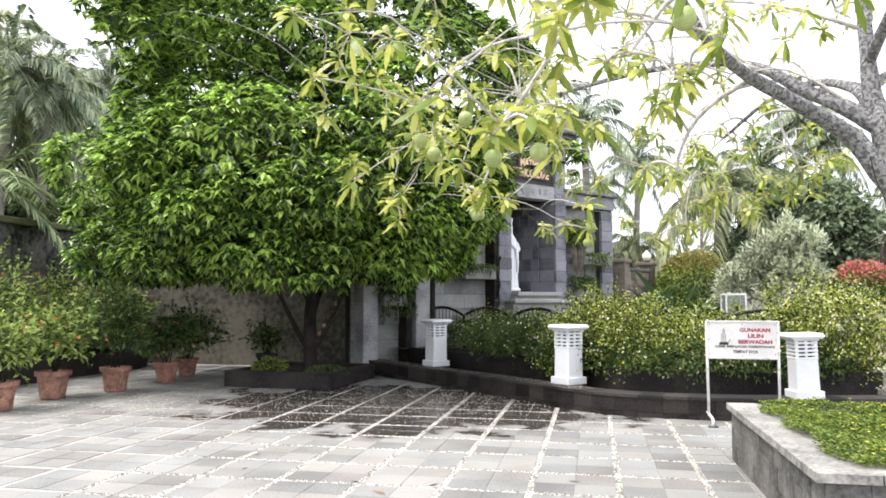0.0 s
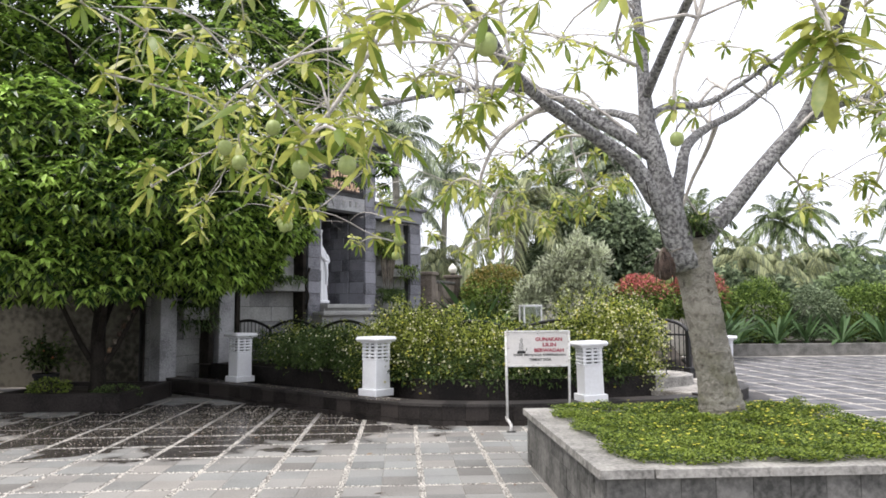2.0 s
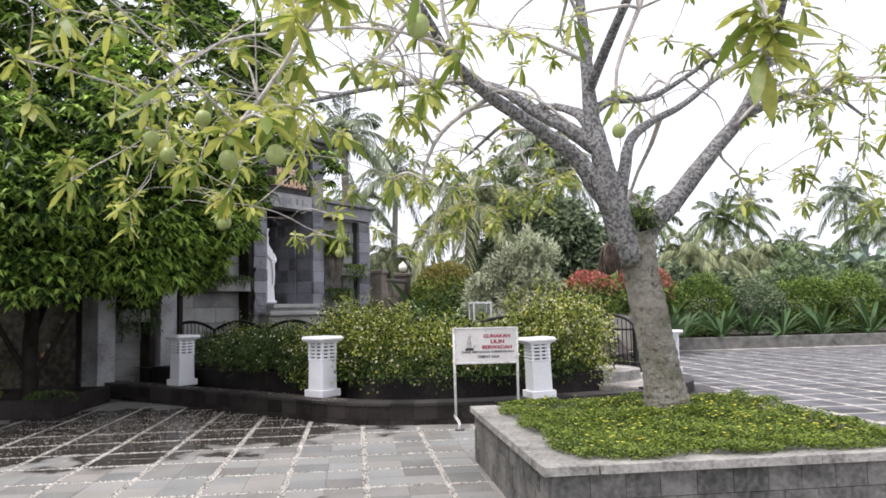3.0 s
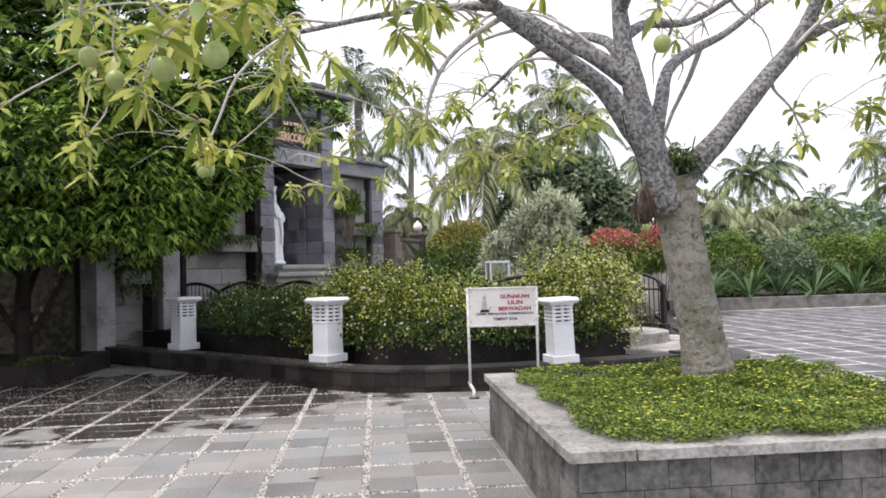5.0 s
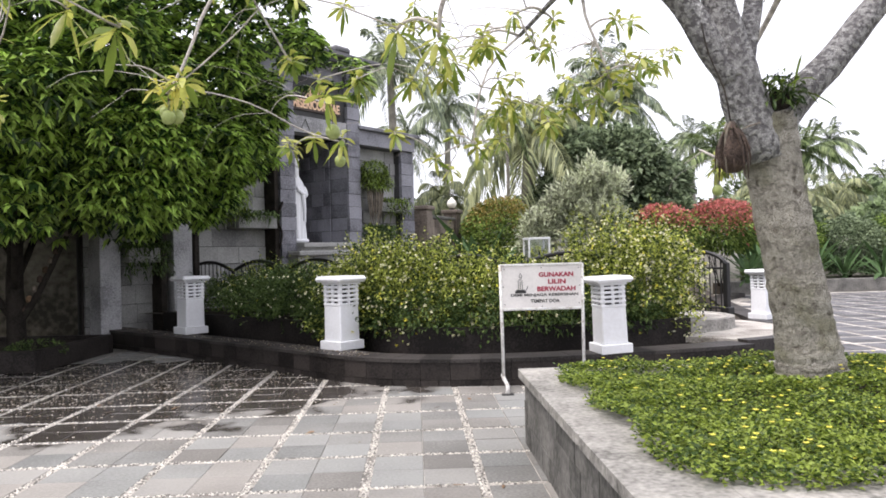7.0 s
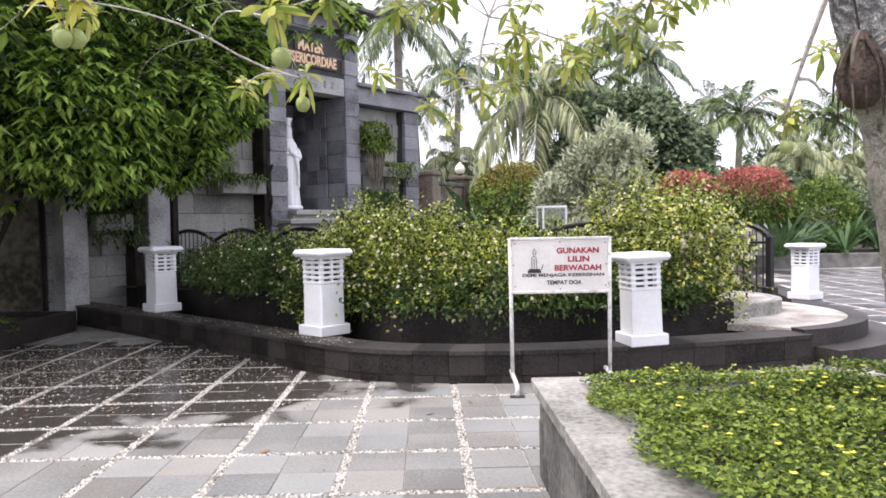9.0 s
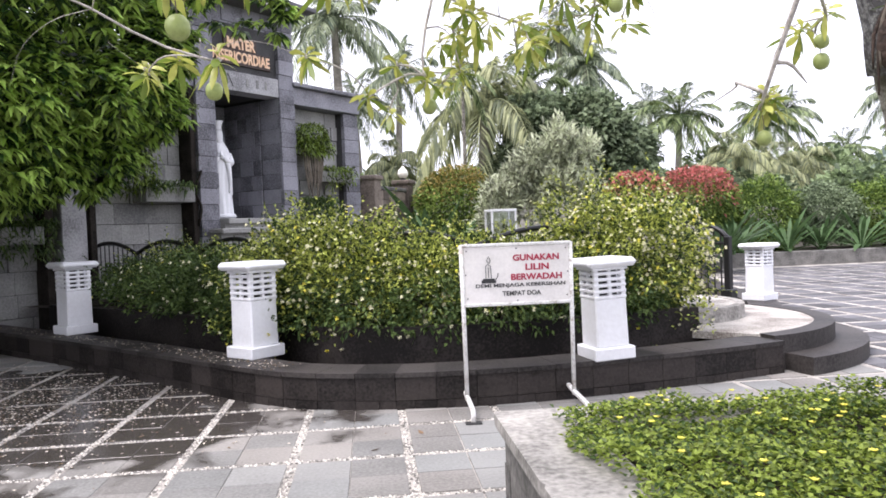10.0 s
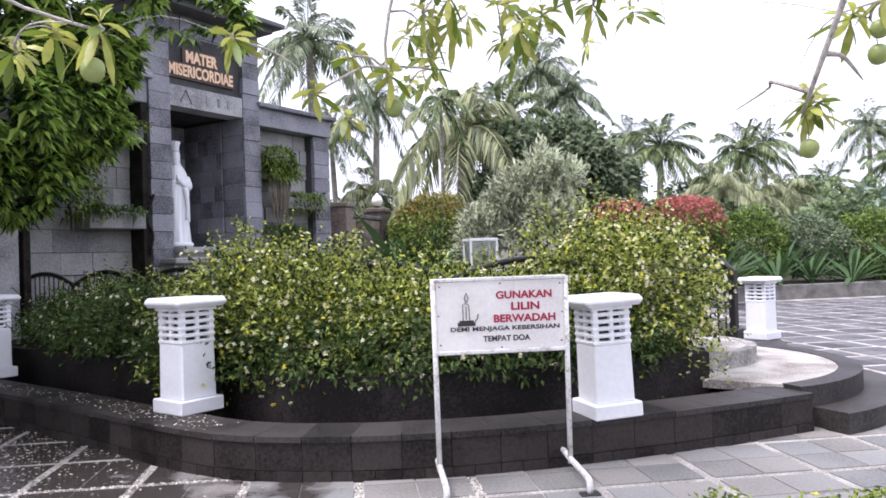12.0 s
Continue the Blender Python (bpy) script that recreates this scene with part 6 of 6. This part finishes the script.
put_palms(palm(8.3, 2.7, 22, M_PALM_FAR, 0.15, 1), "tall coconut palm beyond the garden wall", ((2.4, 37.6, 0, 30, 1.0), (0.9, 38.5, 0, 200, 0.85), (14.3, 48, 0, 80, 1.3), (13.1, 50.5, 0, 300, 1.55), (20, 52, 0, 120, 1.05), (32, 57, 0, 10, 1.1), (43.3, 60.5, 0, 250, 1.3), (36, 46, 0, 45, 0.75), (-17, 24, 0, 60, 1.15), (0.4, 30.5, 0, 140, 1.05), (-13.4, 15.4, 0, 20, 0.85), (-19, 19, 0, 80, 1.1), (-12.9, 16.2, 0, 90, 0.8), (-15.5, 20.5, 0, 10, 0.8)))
put_palms(palm(4.6, 3.1, 20, M_PALM_PALE, 0.2, 2, 0.2, 1.35), "pale drooping coconut palm behind the garden", ((4.9, 29.3, 0, 0, 1.18), (15.2, 32, 0, 70, 0.78), (18.5, 35, 0, 160, 0.75), (23, 40, 0, 10, 0.85), (2.2, 33, 0, 120, 0.8), (-14.2, 19.5, 0, 40, 0.95), (-15.5, 17.5, 0, 100, 1.5), (-17.5, 20, 0, 220, 1.7)))
put_palms(palm(6.4, 3.0, 24, M_PALM, 0.17, 3, 0.4, 0.9), "dark green coconut palm beyond the hedge", ((16.2, 39.9, 0, 20, 1.0), (28, 44, 0, 240, 0.75), (9.5, 44, 0, 60, 1.35), (24.5, 47, 0, 300, 1.1), (39, 52, 0, 200, 1.1)))
put_palms(palm(5.6, 1.1, 9, M_PALM, 0.055, 4, 0.02, 1.2, M_TRUNK_PALE, 60), "slender areca palm with a pale thin trunk", ((3.85, 25.4, 0, 0, 1.0), (-14.0, 17.8, 0, 40, 1.0)))
rp = palm(3.9, 2.6, 9, M_PALM, 0.07, 5, 0.05, 0.55, M_PALM_RED, 80)
put_palms(rp, "palm with a bright red stem behind the old wall", ((-11.35, 13.0, 0, 0, 1.0),))


def broad_tree(x, y, h, crowns, mat, label, seed, n=4200, ll=0.36):
    th = thing("broadleaf_tree", pose(x, y, 0), label, "tree", "trees beyond the garden")
    part("trunk", Mesh().tube(curve_pts([(0, 0, -0.1), (0.05, 0, h * 0.4), (0, 0.05, h * 0.8)], 8), [0.22, 0.2, 0.18, 0.16, 0.14, 0.11, 0.08, 0.05], 10), M_BARK_DARK, th, smooth=True)
    for k, (dx, dy, z, rx, rz) in enumerate(crowns):
        part("crown", bush_mesh("crown", (dx, dy, z), (rx, rx, rz), n, ll, ll * 0.55, [mat], seed=seed + k, lump=0.4, deep=0.5, low=-0.9), mat, th)
    return th


broad_tree(8.0, 28.8, 5.6, ((0, 0, 3.6, 2.0, 1.8), (-1.1, 0, 4.5, 1.2, 1.05), (0.4, 0, 4.6, 1.3, 1.1), (1.5, 0, 3.4, 1.3, 1.3), (-1.6, -0.3, 3.0, 1.3, 1.3), (1.2, -0.6, 2.2, 1.6, 1.2)), M_LEAF_DEEP, "large round green tree in haze-paled colour behind the garden", 200, 5200, 0.26)
broad_tree(13.5, 31.0, 3.0, ((0, 0, 1.9, 1.6, 1.2), (2.4, 0.5, 1.8, 1.4, 1.1)), M_LEAF_DEEP, "low dark tree behind the hedge", 210, 2400)
broad_tree(-14.5, 19.0, 6.0, ((0, 0, 4.0, 2.0, 1.8), (2.5, 1, 3.2, 2.0, 1.6), (-2.5, 0.5, 3.0, 2.0, 1.7), (5, 2, 3.5, 2, 1.8)), M_LEAF_MID, "green trees in haze-tinted colour behind the old wall", 220, 3000)
broad_tree(-9.0, 20.5, 6.0, ((0, 0, 4.2, 2.2, 2.0), (3, 0.5, 4.0, 2.0, 2.0), (-2.5, 0, 3.4, 2.0, 1.8)), M_LEAF_DEEP, "dark green trees behind the plaster wall", 230, 3000)
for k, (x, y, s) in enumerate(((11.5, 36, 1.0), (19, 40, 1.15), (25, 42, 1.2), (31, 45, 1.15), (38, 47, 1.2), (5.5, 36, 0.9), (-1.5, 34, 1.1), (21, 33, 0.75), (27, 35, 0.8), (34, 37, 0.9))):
    broad_tree(x, y, 3.2 * s, ((0, 0, 2.6 * s, 2.1 * s, 1.5 * s), (2.3 * s, 0.4, 1.7 * s, 1.9 * s, 1.3 * s), (-2.2 * s, -0.3, 1.8 * s, 1.9 * s, 1.4 * s)), M_LEAF_MID, "green tree in haze-tinted colour in the grove behind the garden", 400 + 10 * k, 2200, 0.42)
rng = np.random.default_rng(55)
n = 16000
az = rng.uniform(radians(-62), radians(72), n)
dist = rng.uniform(48, 95, n)
ridge = 3.2 + 1.2 * np.sin(az * 9) + 0.8 * np.sin(az * 23 + 1) + 4.2 * np.clip(np.sin((az - 0.25) * 1.7), 0, 1)
zz = ridge * rng.uniform(0, 1, n) ** 0.7 * (0.6 + 0.4 * dist / 95) + rng.normal(0, 0.25, n)
pos = np.column_stack([dist * np.sin(az), dist * np.cos(az), np.clip(zz, 0, None)])
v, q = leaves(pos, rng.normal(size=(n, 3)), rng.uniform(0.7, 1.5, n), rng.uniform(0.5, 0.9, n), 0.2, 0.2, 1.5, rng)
tagged(new("far_woods", quads_mesh("far_woods", v, q, [M_WOODS])), "wooded hillside in haze-tinted colour in the distance", "woods", "", "stuff")


# ---- litter, pebbles and paving stones ----
rng = np.random.default_rng(71)
n = 7000
cx = np.concatenate([rng.normal(-4.6, 1.9, n // 2), rng.normal(-1.9, 0.9, n - n // 2)])
cy = np.concatenate([rng.normal(10.3, 1.1, n // 2), rng.normal(10.9, 0.8, n - n // 2)])
ok = (cx > -8.5) & (cy < 14.5)
ok &= np.array([(kerb_y(a) is None or b < kerb_y(a) - 0.03) for a, b in zip(cx, cy)])
ok &= ~((np.abs(cx + 4.55) < 1.0) & (np.abs(cy - 12.85) < 1.05))
cx, cy = cx[ok], cy[ok]
n = len(cx)
th = rng.uniform(0, 6.3, n)
v, q = leaves(np.column_stack([cx, cy, np.full(n, 0.006)]), np.column_stack([np.cos(th), np.sin(th), np.full(n, 0.1)]), rng.uniform(0.012, 0.034, n), rng.uniform(0.009, 0.018, n), 0.0, 0.15, 0.2, rng)
tagged(new("fallen_petals", quads_mesh("fallen_petals", v, q, [M_LITTER])), "fallen petals and dry leaf bits on the paving", "litter", "", "stuff")
on_kerb = offset_line(KERB, 0.16)
n = 480
pick = rng.integers(4, 60, n)
kp = np.array([on_kerb[i] for i in pick]) + np.column_stack([rng.normal(0, 0.08, n), rng.normal(0, 0.08, n), np.full(n, 0.278)])
th = rng.uniform(0, 6.3, n)
v, q = leaves(kp, np.column_stack([np.cos(th), np.sin(th), np.full(n, 0.1)]), rng.uniform(0.012, 0.03, n), rng.uniform(0.01, 0.02, n), 0.0, 0.15, 0.2, rng)
tagged(new("fallen_petals", quads_mesh("fallen_petals", v, q, [M_LITTER])), "fallen petals lying on the kerb top", "litter", "", "stuff")

r = random.Random(66)
DRY = Mesh()
long_leaf(DRY, (0, 0, 0.004), 0, radians(6), 0.11, 0.036, 0.12, 0.1)
DRY = DRY.data("dry_leaf", M_DRY, True)
for _ in range(26):
    ob = new("dry_leaf", DRY)
    while True:
        x, y = r.uniform(-2.8, 1.5), r.uniform(3.6, 10.2)
        ky = kerb_y(x)
        if ky is None or y < ky - 0.2:
            break
    ob.matrix_basis = pose(x, y, 0.002, 0, 0, r.uniform(0, 360)) @ Matrix.Scale(r.uniform(0.6, 1.2), 4)
    tagged(ob, "curled dry brown leaf lying on the paving", "leaf", "dry leaves on the paving")

CUBE = np.array([[x, y, z] for z in (-1, 1) for y in (-1, 1) for x in (-1, 1)], float)
CQ = np.array([[0, 1, 5, 4], [1, 3, 7, 5], [3, 2, 6, 7], [2, 0, 4, 6], [4, 5, 7, 6]])
n = 21000
along = rng.random(n) < 0.5
jx = GX + PITCH * rng.integers(-6, 3, n)
jy = GY + PITCH * rng.integers(-9, 4, n)
px = np.where(along, jx + rng.uniform(-0.026, 0.026, n), rng.uniform(-3.3, 1.9, n))
py = np.where(along, rng.uniform(2.2, 10.6, n), jy + rng.uniform(-0.022, 0.022, n))
ok = np.array([(kerb_y(a) is None or b < kerb_y(a) - 0.02) for a, b in zip(px, py)]) & ~((px > 1.58) & (py > 4.8) & (py < 7.5))
px, py = px[ok], py[ok]
n = len(px)
th = rng.uniform(0, 6.3, n)
sz = np.column_stack([rng.uniform(0.004, 0.0085, n), rng.uniform(0.003, 0.0065, n), rng.uniform(0.0025, 0.0045, n)])
loc = CUBE[None] * sz[:, None, :]
loc[:, 4:, :2] *= 0.6
c, s = np.cos(th)[:, None], np.sin(th)[:, None]
vv = np.stack([loc[:, :, 0] * c - loc[:, :, 1] * s + px[:, None], loc[:, :, 0] * s + loc[:, :, 1] * c + py[:, None], loc[:, :, 2] - 0.001], 2).reshape(-1, 3)
qq = (np.arange(n)[:, None, None] * 8 + CQ[None]).reshape(-1, 4)
tagged(new("joint_pebbles", quads_mesh("joint_pebbles", vv, qq, [M_PEBBLE_ONE])), "small white pebbles in the paving joints", "pebbles", "", "stuff")

# kerb facing stones
r = random.Random(12)
edge_pts = even(KERB, 0.3)
cap_in = 0.36


def slab(line0, line1, z0, z1, o0, o1):
    """A stone between two neighbouring points of the kerb line."""
    t = (line1 - line0).normalized()
    nrm = Vector((-t.y, t.x, 0))
    a, b = line0 + t * 0.002, line1 - t * 0.002
    vs = [a + nrm * o0, b + nrm * o0, b + nrm * o1, a + nrm * o1]
    return Mesh().add([(p.x, p.y, z0) for p in vs] + [(p.x, p.y, z1) for p in vs], [(4, 5, 6, 7), (0, 1, 5, 4), (1, 2, 6, 5), (2, 3, 7, 6), (3, 0, 4, 7)])


for a, b in zip(edge_pts, edge_pts[1:]):
    d = r.uniform(0, 0.006)
    part("facing_stone", slab(a, b, 0.064, 0.233, d, 0.05), M_KERB, KERB_WALL)
    part("cap_stone", slab(a, b, 0.235, 0.27 + r.uniform(-0.001, 0.002), -0.012, cap_in), M_KERB_TOP, KERB_WALL)
    mid = a.lerp(b, r.uniform(0.4, 0.6))
    part("skirting_stone", slab(a, mid, -0.01, 0.06, -0.006 + d, 0.05), M_KERB, KERB_WALL)
    part("skirting_stone", slab(mid, b, -0.01, 0.06, -0.006 + r.uniform(0, 0.005), 0.05), M_KERB, KERB_WALL)

# paving stones: four to a square, pebble joints between the squares
JOINT = 0.052
half = (PITCH - JOINT) / 2
WIDE = 0.105
near_me = Mesh().box((0, 0, -0.015), (half - 0.003, half - 0.003, 0.03), bev=0.004).data("paving_stone", M_STONE_ONE)
rest_v, rest_q, rest_i = [], [], []
r = random.Random(33)
k = 0
top_q = [(0, 1, 2, 3), (4, 5, 1, 0), (5, 6, 2, 1), (6, 7, 3, 2), (7, 4, 0, 3)]
for i in range(-17, 34):
    for j in range(-17, 22):
        x0, y0 = GX + PITCH * i + JOINT / 2, GY + PITCH * j + JOINT / 2
        cxm, cym = x0 + half, y0 + half
        if cxm < -10.4 or cxm > 23 or cym < -3 or cym > 22.5:
            continue
        ky = kerb_y(cxm)
        if ky is not None and cym > ky + 0.75:
            continue
        if cxm < -4.3 and cym > 15.6 or (4.5 < cxm < 9.5 and cym > 12.5 + (cxm - 5.2) * 2.0 and cxm < 9.5):
            continue
        if 1.9 < cxm < 3.8 and 5.2 < cym < 7.1:
            continue
        for a in (0, 1):
            for b in (0, 1):
                px, py = x0 + half * (a + 0.5), y0 + half * (b + 0.5)
                dz = r.uniform(-0.002, 0.0015)
                if -2.6 < cxm < 1.6 and 3.4 < cym < 10.4:
                    part("paving_stone", near_me, M_STONE_ONE, PAVE, m=Matrix.Translation((px, py, dz)) @ Euler((r.uniform(-0.004, 0.004), r.uniform(-0.004, 0.004), r.choice((0, 1.5708, 3.1416)))).to_matrix().to_4x4())
                else:
                    h = half / 2 - 0.0015
                    if cxm > 5.0 or cym > 14:
                        hw = (PITCH - WIDE) / 2
                        px, py = cxm + hw * (a - 0.5), cym + hw * (b - 0.5)
                        h = hw / 2 - 0.0015
                    g2 = h - 0.004
                    k = len(rest_v)
                    rest_v += [(px - g2, py - g2, dz), (px + g2, py - g2, dz), (px + g2, py + g2, dz), (px - g2, py + g2, dz), (px - h, py - h, -0.02), (px + h, py - h, -0.02), (px + h, py + h, -0.02), (px - h, py + h, -0.02)]
                    rest_i += [1 if cxm > 5.0 or cym > 14 else 0] * 5
                    rest_q += [tuple(e + k for e in f) for f in top_q]
ob = new("paving_stones", quads_mesh("paving_stones", rest_v, rest_q, [M_STONE, M_PLAZA], rest_i))
ob.parent = PAVE
tagged(ob, "", "", "", "stuff")
